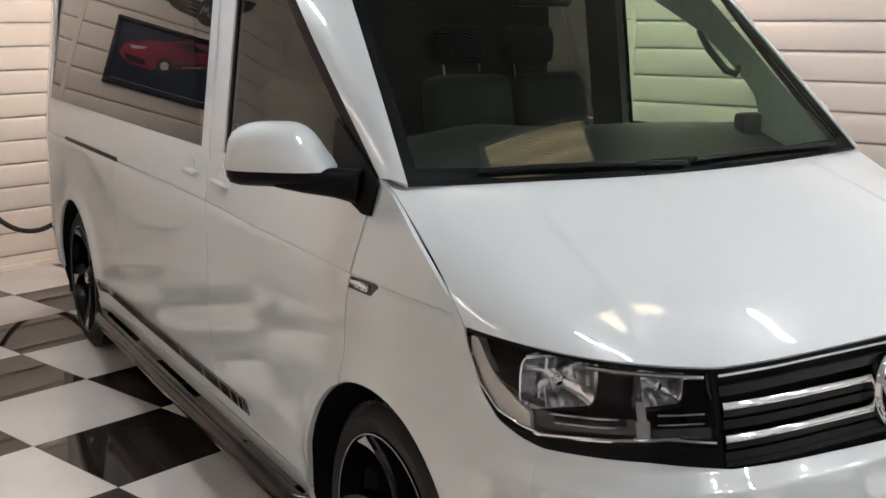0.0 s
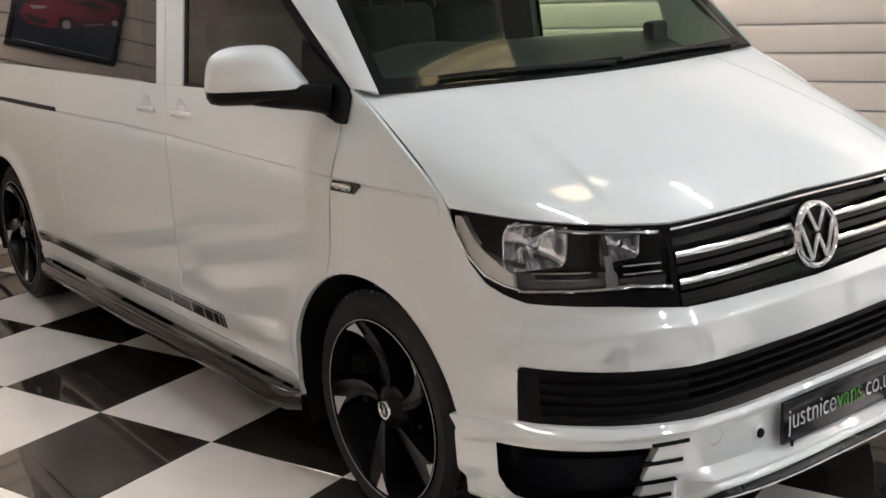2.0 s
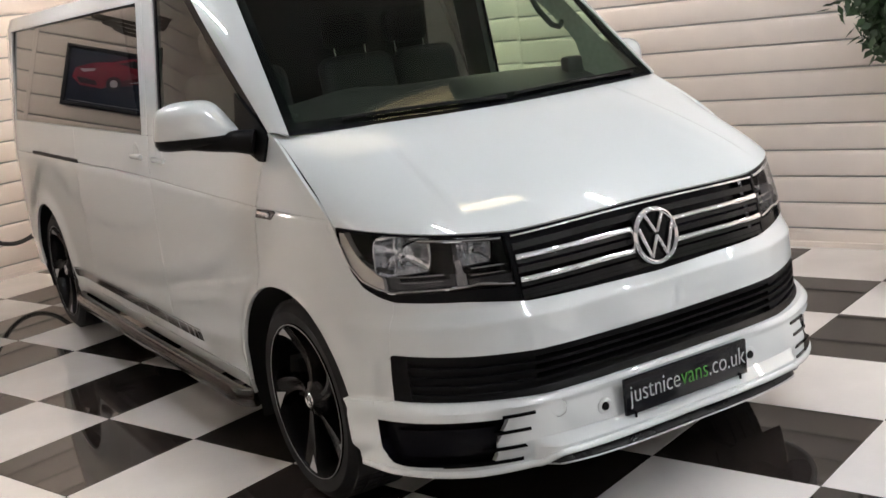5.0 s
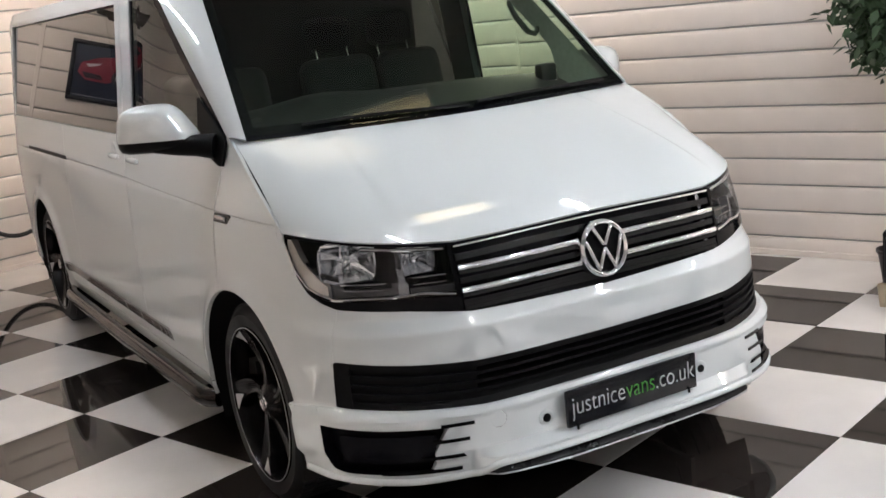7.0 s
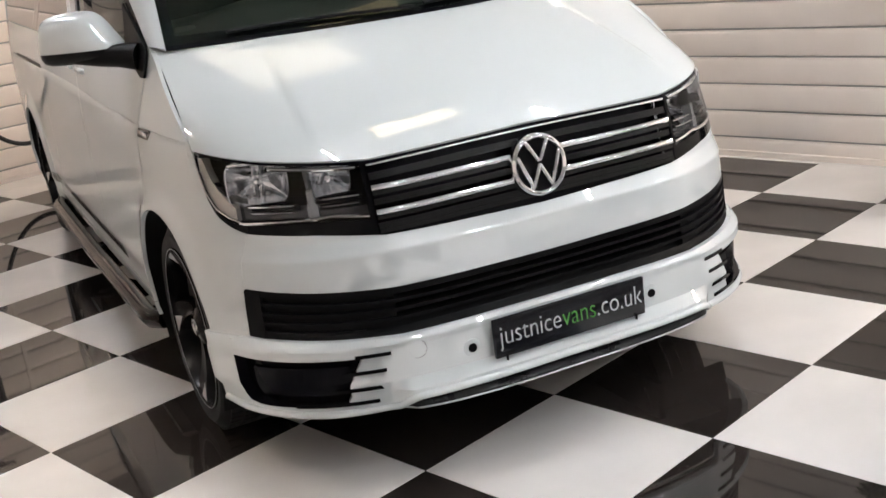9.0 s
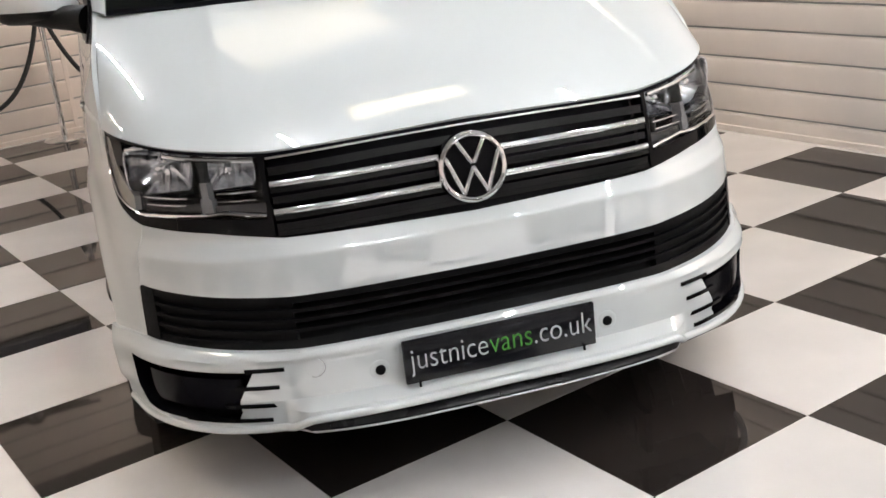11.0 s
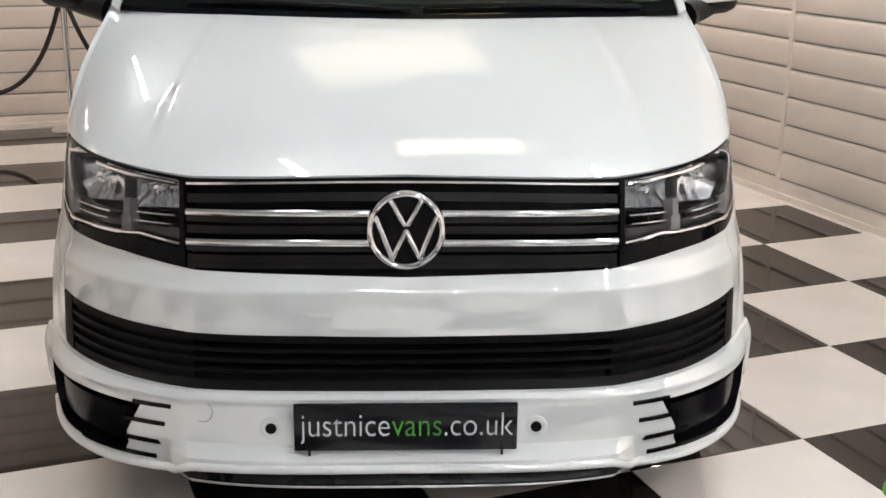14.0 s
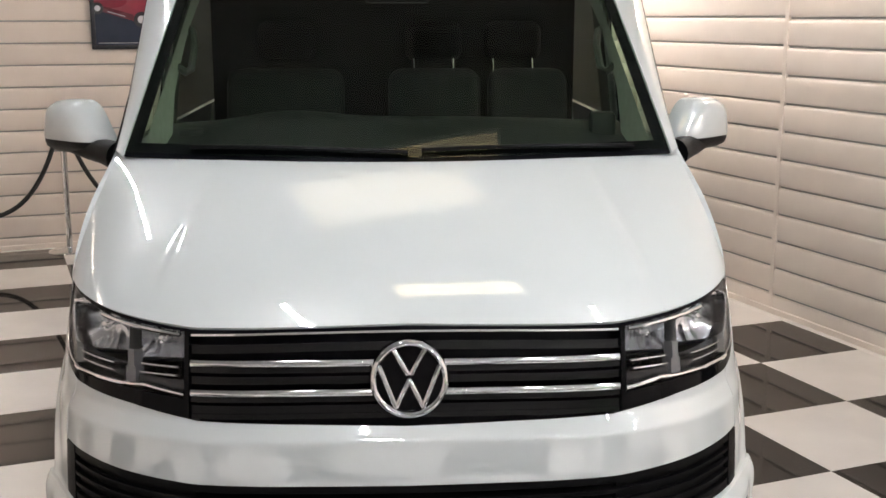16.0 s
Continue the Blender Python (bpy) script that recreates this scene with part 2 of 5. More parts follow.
class Sheet:
    """Collects curved patches, with a rim turned inwards, into one mesh."""

    def __init__(self):
        self.v, self.f = [], []

    def add(self, P, rim=0.012, push=0.0, flip=False, inward=None):
        P = np.asarray(P, float)
        nu, nv = P.shape[:2]
        du, dv = np.gradient(P, axis=0), np.gradient(P, axis=1)
        N = np.cross(du, dv)
        ln = np.linalg.norm(N, axis=2, keepdims=True)
        good = ln[..., 0] > 1e-12
        mean = (N / np.where(ln > 0, ln, 1))[good].mean(0)
        N = np.where(ln > 1e-12, N / np.where(ln > 0, ln, 1), mean)
        if flip:
            N = -N
        P = P + N * push
        base = len(self.v)
        self.v += P.reshape(-1, 3).tolist()
        idx = base + np.arange(nu * nv).reshape(nu, nv)
        for i in range(nu - 1):
            for j in range(nv - 1):
                q = [idx[i, j], idx[i + 1, j], idx[i + 1, j + 1], idx[i, j + 1]]
                self.f.append([int(k) for k in (q[::-1] if flip else q)])
        if rim:
            ring = [(i, 0) for i in range(nu)] + [(nu - 1, j) for j in range(1, nv)] + [(i, nv - 1) for i in range(nu - 2, -1, -1)] + [(0, j) for j in range(nv - 2, 0, -1)]
            b2 = len(self.v)
            for i, j in ring:
                self.v.append((P[i, j]).tolist())
            b3 = len(self.v)
            for i, j in ring:
                self.v.append((P[i, j] - N[i, j] * rim).tolist())
            n = len(ring)
            for k in range(n):
                q = [b2 + (k + 1) % n, b2 + k, b3 + k, b3 + (k + 1) % n]
                self.f.append(q[::-1] if flip else q)
        return self

    def obj(self, name, material, parent, label="", mirror=False):
        v = np.array(self.v)
        f = self.f
        if mirror:
            v = v * np.array([-1, 1, 1])
            f = [q[::-1] for q in f]
        me = mesh_of(name, v, f, material)
        me.set_sharp_from_angle(angle=radians(35))
        return put(name, me, parent, label)


# ------------------------------------------------------------------ the van's shape
def lerp(x, *knots):
    return np.interp(x, [k[0] for k in knots], [k[1] for k in knots])


def ease(a, b, x):
    t = np.clip((np.asarray(x, float) - a) / (b - a), 0, 1)
    return t * t * (3 - 2 * t)


HUB_F, HUB_R, HUB_Z, ARCH = 0.85, 4.25, 0.352, 0.412


def nose_y(z):
    """How far back the front lies on the centre line."""
    return lerp(z, (0.22, -0.035), (0.262, -0.051), (0.303, -0.050), (0.328, -0.012), (0.425, -0.004), (0.440, -0.010), (0.455, 0.004), (0.47, 0.028), (0.60, 0.023), (0.684, 0.026), (0.692, 0.027), (0.702, 0.034), (0.735, 0.055), (0.83, 0.068), (0.95, 0.098))


def depth_of(z):
    return lerp(z, (0.6, 0.75), (0.75, 0.8), (0.95, 0.9))


def power_of(z):
    return lerp(z, (0.42, 3.35), (0.60, 3.1), (0.74, 3.3), (0.95, 3.65))


def crease_z(y):
    """Height of the pressed line along the flanks."""
    return lerp(y, (0.5, 1.006), (1.0, 1.017), (2.1, 1.050), (2.6, 1.056), (5.2, 1.050))


def side_x(y, z):
    """Half the width of the flanks."""
    front = lerp(z, (0.22, 0.940), (0.42, 0.955), (0.47, 0.945), (0.60, 0.940), (0.80, 0.932), (1.000, 0.916), (1.26, 0.850), (1.80, 0.785), (1.9, 0.74))
    rear = lerp(z, (0.22, 0.915), (0.33, 0.938), (0.385, 0.936), (0.45, 0.949), (0.80, 0.9525), (1.029, 0.951), (1.24, 0.928), (1.80, 0.858), (1.9, 0.81))
    rear = np.where((np.asarray(z) > 0.45) & (np.asarray(z) < 1.029), 0.9535 - 0.0045 * ((np.asarray(z) - 0.78) / 0.33) ** 2, rear)
    high = ease(0.82, 1.24, z)
    w = ease(0.55, 1.10, y) * (1 - high) + ease(0.85, 1.88, y) * high
    tail = 1 - 0.05 * ease(4.7, 5.25, y) ** 2
    x = (front * (1 - w) + rear * w) * tail
    rise = np.asarray(z) - crease_z(y)
    x = x - 0.0042 * np.clip(np.minimum(1 + rise / 0.009, 1 - rise / 0.004), 0, 1)
    for hub in (HUB_F, HUB_R):
        d = np.hypot(np.asarray(y) - hub, np.asarray(z) - HUB_Z)
        x = x + 0.020 * np.exp(-(((d - ARCH) / 0.052) ** 2)) * (np.asarray(z) < 0.9)
    return x


def half(y, z):
    q = np.clip(1 - (np.asarray(y) - nose_y(z)) / depth_of(z), 0, 1)
    return side_x(y, z) * (1 - q ** 3) ** (1 / power_of(z))


NOSE = {}


def nose_curve(z):
    key = round(float(z), 4)
    if key not in NOSE:
        n, d, c = power_of(z), depth_of(z), nose_y(z)
        r1 = np.linspace(0, 0.86, 160)
        q1 = (1 - r1 ** n) ** (1 / 3)
        q = np.concatenate([q1, np.linspace(q1[-1], 0, 160)[1:]])
        r = np.concatenate([r1, (1 - q[160:] ** 3) ** (1 / n)])
        y = c + d * (1 - q)
        x = side_x(y, z) * r
        x[:160] = r1 * side_x(c + d * (1 - q1[-1]), z)
        x[160:] = np.maximum.accumulate(x[160:])
        y = y - float(lerp(z, (0.30, 0.0), (0.42, 0.010), (0.72, 0.012), (0.95, 0.004))) * np.clip(1 - np.abs(x - 0.50) / 0.27, 0, 1)
        if z < 0.328:
            y = y + (float(lerp(z, (0.22, -0.004), (0.30, -0.010), (0.328, -0.012))) - float(nose_y(z))) * np.clip((x - 0.505) / 0.050, 0, 1)
        s = np.concatenate([[0], np.cumsum(np.hypot(np.diff(x), np.diff(y)))])
        NOSE[key] = (s, x, y)
    return NOSE[key]


def nose(s, z):
    """The front's skin, s metres from the centre line along it."""
    t, x, y = nose_curve(z)
    a = abs(s)
    return (math.copysign(1, s) * np.interp(a, t, x), np.interp(a, t, y), z)


def s_at_x(z, x):
    t, xs, _ = nose_curve(z)
    return float(np.interp(x, xs, t))


def s_at_y(z, y):
    t, _, ys = nose_curve(z)
    return float(np.interp(y, ys, t))


def nose_patch(s0, s1, lo, hi, nu=40, nv=8, curve=None):
    out = np.zeros((nu + 1, nv + 1, 3))
    for i in range(nu + 1):
        s = s0 + (s1 - s0) * i / nu
        a, b = (lo(s) if callable(lo) else lo), (hi(s) if callable(hi) else hi)
        for j in range(nv + 1):
            out[i, j] = nose(s, a + (b - a) * j / nv)
    return out


def side_patch(y0, y1, lo, hi, nu=30, nv=16, inset=0.0, lines=False):
    ys = np.linspace(y0, y1, nu + 1)
    out = np.zeros((nu + 1, nv + 1, 3))
    for i, y in enumerate(ys):
        a, b = (float(lo(y)) if callable(lo) else lo), (float(hi(y)) if callable(hi) else hi)
        z = np.linspace(a, b, nv + 1)
        c = float(crease_z(y))
        if lines and b > c + 0.012 and a < c - 0.02:
            z = np.sort(np.concatenate([np.linspace(a, b, nv - 3), [c - 0.009, c, c + 0.004, c + 0.007]]))
        out[i, :, 0], out[i, :, 1], out[i, :, 2] = half(y, z) - inset, y, z
    return out


def arch_over(hub, floor):
    return lambda y: HUB_Z + math.sqrt(max(ARCH ** 2 - (y - hub) ** 2, 0)) if abs(y - hub) < ARCH and HUB_Z + math.sqrt(max(ARCH ** 2 - (y - hub) ** 2, 0)) > floor else floor


# lines on the front, by distance from the centre line
S_LAMP_IN = s_at_x(0.84, 0.508)
S_LAMP_OUT = s_at_y(0.985, 0.53)
S_LOW_OUT = s_at_y(0.55, 0.305)


def lamp_low(s):
    """Lower edge of grille and headlamps, upper edge of the bumper."""
    a = abs(s)
    return float(lerp(a, (0, 0.722), (0.49, 0.733), (s_at_x(0.765, 0.66), 0.756), (s_at_y(0.77, 0.30), 0.768), (s_at_y(0.78, 0.345), 0.783), (s_at_y(0.81, 0.40), 0.810), (s_at_y(0.86, 0.455), 0.862), (s_at_y(0.925, 0.50), 0.925), (S_LAMP_OUT, 0.985)))


def hood_low(s):
    return float(lerp(abs(s), (0, 0.950), (0.50, 0.940), (0.72, 0.957), (0.9, 0.973), (S_LAMP_OUT, 0.986)))


def low_top(s):
    return float(lerp(abs(s), (0, 0.583), (0.5, 0.587), (0.7, 0.597), (S_LOW_OUT - 0.018, 0.612), (S_LOW_OUT - 0.006, 0.610), (S_LOW_OUT, 0.600)))


def low_bottom(s):
    return float(lerp(abs(s), (0, 0.452), (0.5, 0.453), (0.7, 0.459), (S_LOW_OUT, 0.470)))


def hood_point(a, b):
    """a: -1 to 1 across, b: 0 at the grille to 1 at the windscreen."""
    s = a * S_LAMP_OUT
    f = np.array(nose(s, hood_low(s)))
    t = abs(a)
    e = np.array([a * 0.845, 0.860 + 0.125 * t ** 2.2, 1.251 + 0.011 * t ** 2])
    p = f * (1 - b) + e * b
    p[2] += (0.040 - 0.006 * t ** 2) * 2.0 * b ** 0.62 * (1 - b)
    crease = ease(0.585, 0.56, t - 0.05 * b) * (1 - b) ** 0.7 * ease(0.0, 0.22, b)
    p[2] += 0.011 * crease
    return p


HOOD_SIDE = np.array([hood_point(1.0, b) for b in np.linspace(0, 1, 40)])


def hood_side_z(y):
    return float(np.interp(y, HOOD_SIDE[:, 1], HOOD_SIDE[:, 2]))


# ------------------------------------------------------------------ the van
van = thing("van", "white van with tinted windows, black alloy wheels and side steps", "van")
body = van
# plate added to keep floor light out of the panel gaps
put("underbody", mesh_of("underbody", [(-0.8, 0.3, 0.30), (0.8, 0.3, 0.30), (0.88, 5.1, 0.30), (-0.88, 5.1, 0.30)], [(0, 1, 2, 3)], INNER_DARK), van, "dark plate under the body that blocks light from below")

# bumper: upper band, corners, valance round the fog openings
fog_in = s_at_x(0.36, 0.612)
fog_out = s_at_y(0.36, 0.335)
val_end = s_at_y(0.36, 0.440)


def valance_low(s):
    return float(lerp(abs(s), (0, 0.278), (0.50, 0.274), (0.558, 0.243), (0.75, 0.238), (fog_out, 0.243), (val_end, 0.255)))


def fog_top(s):
    return float(lerp(abs(s), (fog_in - 0.02, 0.408), (fog_out, 0.418)))


def fog_low(s):
    return float(lerp(abs(s), (fog_in - 0.02, 0.274), (fog_out - 0.06, 0.270), (fog_out - 0.015, 0.279), (fog_out, 0.297)))


sh = Sheet()
sh.add(nose_patch(-S_LOW_OUT - 0.025, S_LOW_OUT + 0.025, low_top, lamp_low, 100, 28), rim=0.02, push=-0.0015)
bumper = sh.obj("front_bumper", PAINT, body, "white painted front bumper")
OUT = 0.009


def outer(s, z, out=OUT):
    """The valance stands a little proud of the front's skin."""
    p, q, r = np.array(nose(s, z)), np.array(nose(s - 0.012, z)), np.array(nose(s + 0.012, z))
    t = r - q
    n = np.array([t[1], -t[0], 0]) / math.hypot(t[0], t[1])
    return p + n * out


def valance_patch(s0, s1, lo, hi, nu, nv):
    out = np.zeros((nu + 1, nv + 1, 3))
    for i in range(nu + 1):
        s = s0 + (s1 - s0) * i / nu
        a, b = (lo(s) if callable(lo) else lo), (hi(s) if callable(hi) else hi)
        for j in range(nv + 1):
            out[i, j] = outer(s, a + (b - a) * j / nv)
    return out


def valance_top(s):
    return float(lerp(abs(s), (0, 0.450), (0.5, 0.451), (0.7, 0.457), (S_LOW_OUT, 0.466), (val_end, 0.462)))


# the face, the sharp ledge under it, and the foot
sh = Sheet()
for lo, hi, rows in ((valance_low, 0.303, 5), (0.303, 0.328, 5), (0.328, valance_top, 16)):
    sh.add(valance_patch(-fog_in, fog_in, lo, hi, 150, rows), rim=0)
sh.obj("bumper_valance", PAINT, body, "white lower bumper with parking sensors")
for k in (1, -1):
    for s0, s1, lo, hi, n, m in ((fog_in, fog_out, fog_top, valance_top, 24, 7), (fog_in, fog_out, valance_low, fog_low, 24, 6), (fog_out, val_end, valance_low, valance_top, 16, 18)):
        Sheet().add(valance_patch(k * s0, k * s1, lo, hi, n, m), rim=0, flip=k < 0).obj("valance_corner", PAINT, body)
# shelf along its upper edge
shelf = np.array([[outer(s, valance_top(s), d) + np.array([0, 0, e]) for d, e in ((OUT, 0.0), (OUT - 0.002, 0.0025), (-0.004, 0.0035), (-0.03, 0.0035))] for s in np.linspace(-val_end, val_end, 120)])
Sheet().add(shelf, rim=0).obj("valance_shelf", PAINT, body)

# rounded lip under the valance
lip = bmesh.new()
tube(lip, [outer(s, valance_low(s) + 0.008, OUT + 0.001) for s in np.linspace(-val_end + 0.01, val_end - 0.01, 190)], 0.0105, 12)
part("valance_lip", lip, PAINT, body)
# lower grille: dark backing and slats
sh = Sheet().add(nose_patch(-S_LOW_OUT, S_LOW_OUT, low_bottom, low_top, 90, 4), rim=0, push=-0.045)
low_grille = sh.obj("lower_grille", BLACK_PLASTIC, body, "black plastic lower air intake")
for fr in (0.93, 0.70, 0.50, 0.30, 0.07):
    wide = S_LOW_OUT - 0.002 if fr in (0.93, 0.07) else S_LOW_OUT - 0.055
    h = 0.010 if fr in (0.93, 0.07) else 0.0045
    mid = lambda s, fr=fr: low_bottom(s) + fr * (low_top(s) - low_bottom(s))
    Sheet().add(nose_patch(-wide, wide, lambda s: mid(s) - h, lambda s: mid(s) + h, 80, 3), rim=0.045, push=-0.002).obj("slat", BLACK_PLASTIC, low_grille)
for k in (1, -1):
    Sheet().add(nose_patch(k * 0.503, k * (S_LOW_OUT - 0.05), lambda s: low_bottom(s) + 0.012, lambda s: low_top(s) - 0.012, 16, 4), rim=0.03, push=-0.014, flip=k < 0).obj("side_section", BLACK_PLASTIC, low_grille)
    Sheet().add(nose_patch(k * (S_LOW_OUT - 0.06), k * (S_LOW_OUT - 0.001), low_bottom, low_top, 6, 4), rim=0.02, push=0.0, flip=k < 0).obj("end_panel", BLACK_PLASTIC, low_grille)

# fog openings with three short fins each
for k in (1, -1):
    P = nose_patch(k * (fog_in - 0.002), k * (fog_out + 0.004), lambda s: fog_low(s) - 0.004, lambda s: fog_top(s) + 0.004, 14, 6)
    fog = Sheet().add(P, rim=0, push=-0.03, flip=k < 0).obj("fog_opening", SATIN_BLACK, body, "gloss black fog lamp surround")
    # recess walls
    for edge in (fog_low, fog_top):
        ledge = np.array([[outer(k * s, edge(s), d) for d in (OUT - 0.001, -0.01, -0.05)] for s in np.linspace(fog_in, fog_out, 20)])
        Sheet().add(ledge, rim=0).obj("recess_wall", SATIN_BLACK, fog)
    ledge = np.array([[outer(k * fog_out, z, d) for d in (OUT - 0.001, -0.01, -0.05)] for z in np.linspace(fog_low(fog_out), fog_top(fog_out), 8)])
    Sheet().add(ledge, rim=0).obj("recess_wall", SATIN_BLACK, fog)
    P = nose_patch(k * (fog_in + 0.05), k * (fog_out - 0.06), lambda s: 0.30, lambda s: 0.385, 8, 4)
    Sheet().add(P, rim=0.012, push=-0.008, flip=k < 0).obj("inner_panel", SATIN_BLACK, fog)
    web = np.array([[outer(k * (fog_in - 0.001 + a * (0.008 + 0.085 * (1 - b))), 0.268 + b * 0.145, OUT - 0.0005) for b in np.linspace(0, 1, 10)] for a in np.linspace(0, 1, 7)])
    Sheet().add(web, rim=0.03, flip=k < 0).obj("valance_web", PAINT, body)
    for z, tip, far in ((0.413, 0.545, 0.03), (0.366, 0.563, 0.06), (0.318, 0.580, 0.10), (0.276, 0.590, 0.24)):
        P = nose_patch(k * s_at_x(z, tip), k * (fog_in + far), lambda s: z - 0.005, lambda s: z + 0.005, 12, 2)
        Sheet().add(P, rim=0.012, push=OUT + 0.004, flip=k < 0).obj("fin", BLACK_GLOSS, fog)

# splitter under the valance
bm = bmesh.new()
ring = []
for i in range(41):
    s = -0.60 + 1.2 * i / 40
    x, y, _ = nose(s, 0.27)
    t = abs(s) / 0.60
    out = 0.016 * (1 - t ** 4)
    z = 0.243 + 0.006 * t ** 4
    ring.append([bm.verts.new(v) for v in ((x, y + 0.05, z + 0.034), (x, y + 0.012, z + 0.034), (x, y - out, z + 0.008), (x, y - out, z), (x, y + 0.10, z - 0.004))])
for a, b in zip(ring, ring[1:]):
    for j in range(4):
        bm.faces.new((a[j], a[j + 1], b[j + 1], b[j]))
part("splitter", bm, CARBON, body, "dark carbon look splitter")
bm = bmesh.new()
tube(bm, [(nose(s, 0.27)[0], nose(s, 0.27)[1] - 0.016 * (1 - (abs(s) / 0.6) ** 4) - 0.001, 0.244 + 0.006 * (abs(s) / 0.6) ** 4) for s in np.linspace(-0.58, 0.58, 30)], 0.0028, 6)
part("splitter_edge", bm, BRUSHED, body, "bright metal edge strip")

# sensors
for x in (-0.312, 0.312):
    bm = bmesh.new()
    y = nose(s_at_x(0.37, abs(x)), 0.37)[1] - OUT
    lathe(bm, [(0.0, 0.006), (0.012, 0.006), (0.0135, 0.003), (0.0135, -0.01)], 20, Matrix.Translation((x, y, 0.37)) @ pose(0, 0, 0, 90, 0, 0))
    part("parking_sensor", bm, BLACK_PLASTIC, body)
    bm = bmesh.new()
    lathe(bm, [(0.0135, 0.001), (0.022, 0.0018), (0.027, 0.0), (0.028, -0.004)], 24, Matrix.Translation((x, y, 0.37)) @ pose(0, 0, 0, 90, 0, 0))
    part("sensor_boss", bm, PAINT, body)
# towing-eye cover
bm = bmesh.new()
lathe(bm, [(0.0, 0.0015), (0.0245, 0.0015), (0.0258, 0.0003), (0.0262, -0.004)], 28, Matrix.Translation((-0.474, nose(s_at_x(0.408, 0.474), 0.408)[1] - OUT, 0.408)) @ pose(0, 0, -0.0, 90, 0, -12))
part("towing_eye_cover", bm, PAINT, body)
bm = bmesh.new()
lathe(bm, [(0.0262, 0.0006), (0.0272, 0.0006)], 28, Matrix.Translation((-0.474, nose(s_at_x(0.408, 0.474), 0.408)[1] - OUT, 0.408)) @ pose(0, 0, 0, 90, 0, -12))
part("cover_gap", bm, LAMP_GREY, body)

# upper grille
S_GR = S_LAMP_IN - 0.006
gr_hi = lambda s: hood_low(s) - 0.004
grille = Sheet().add(nose_patch(-S_GR, S_GR, lambda s: lamp_low(s) - 0.01, gr_hi, 50, 6), rim=0, push=-0.05).obj("grille", SATIN_BLACK, body, "black slatted radiator grille with chrome bars")
for z, h, mt, nm, d in ((0.937, 0.0025, CHROME, "chrome_strip", 0.002), (0.905, 0.010, GRILLE_BLACK, "slat", -0.004), (0.866, 0.0065, CHROME, "chrome_bar", 0.006), (0.852, 0.006, GRILLE_BLACK, "slat", 0.002), (0.829, 0.009, GRILLE_BLACK, "slat", -0.004),
                        (0.799, 0.0065, CHROME, "chrome_bar", 0.006), (0.785, 0.006, GRILLE_BLACK, "slat", 0.002), (0.760, 0.011, GRILLE_BLACK, "slat", -0.003), (0.746, 0.006, GRILLE_BLACK, "slat", 0.0)):
    bend = lambda s, z=z: z - 0.010 * (abs(s) / 0.5) ** 2 * (1 if z > 0.9 else 0.3)
    if nm == "chrome_bar":
        bm = tube(bmesh.new(), [Vector(nose(s, bend(s))) + Vector((0, 0.004, 0)) for s in np.linspace(-S_GR, S_GR, 45)], 0.0098, 14)
        part(nm, bm, mt, grille)
        continue
    Sheet().add(nose_patch(-S_GR, S_GR, lambda s: bend(s) - h, lambda s: bend(s) + h, 44, 3), rim=0.03, push=d).obj(nm, mt, grille)

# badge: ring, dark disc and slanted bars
bx = Matrix.Translation((0.004, nose_y(0.832) - 0.006, 0.832)) @ pose(0, 0, 0, 90 - 8, 0, 0) @ Matrix.Scale(1.12, 4)
bm = bmesh.new()
lathe(bm, [(0.0, 0.004), (0.074, 0.004), (0.076, -0.03)], 40, bx)
badge = part("badge", bm, BLACK_GLOSS, van, "round chrome badge on a black disc")
bm = bmesh.new()
lathe(bm, [(0.0660, 0.002), (0.0668, 0.009), (0.0695, 0.0145), (0.0735, 0.017), (0.0775, 0.0155), (0.0812, 0.010), (0.083, 0.002), (0.083, -0.012)], 48, bx)
part("ring", bm, BADGE_CHROME, badge)
for x0, z0, x1, z1 in ((-0.032, 0.062, -0.003, 0.010), (0.032, 0.062, 0.003, 0.010), (-0.062, 0.028, -0.028, -0.058), (0.062, 0.028, 0.028, -0.058), (-0.028, -0.058, 0.0, 0.0), (0.028, -0.058, 0.0, 0.0)):
    bm = bmesh.new()
    d = Vector((x1 - x0, z1 - z0, 0))
    a = math.atan2(d.y, d.x)
    box(bm, (-d.length / 2 - 0.003, -0.0058, 0.002), (d.length / 2 + 0.003, 0.0058, 0.016), 0.0055, 3)
    bm.transform(bx @ Matrix.Translation(((x0 + x1) / 2, (z0 + z1) / 2, 0)) @ Matrix.Rotation(a, 4, "Z"))
    part("bar", bm, BADGE_CHROME, badge)

# number plate with the dealer's web address
bm = box(bmesh.new(), (-0.26, -0.0585, -0.014), (0.26, 0.0585, 0.0), 0.003)
plate = part("number_plate", bm, PLATE_BLACK, van, "black dealer plate with white and green web address", at=pose(0.004, -0.047, 0.385, 90, 0, 0))
for x in (-0.225, 0.225):
    bm = box(bmesh.new(), (x - 0.003, -0.070, -0.004), (x + 0.003, -0.050, 0.004), 0.002)
    part("clip", bm, BLACK_PLASTIC, plate)


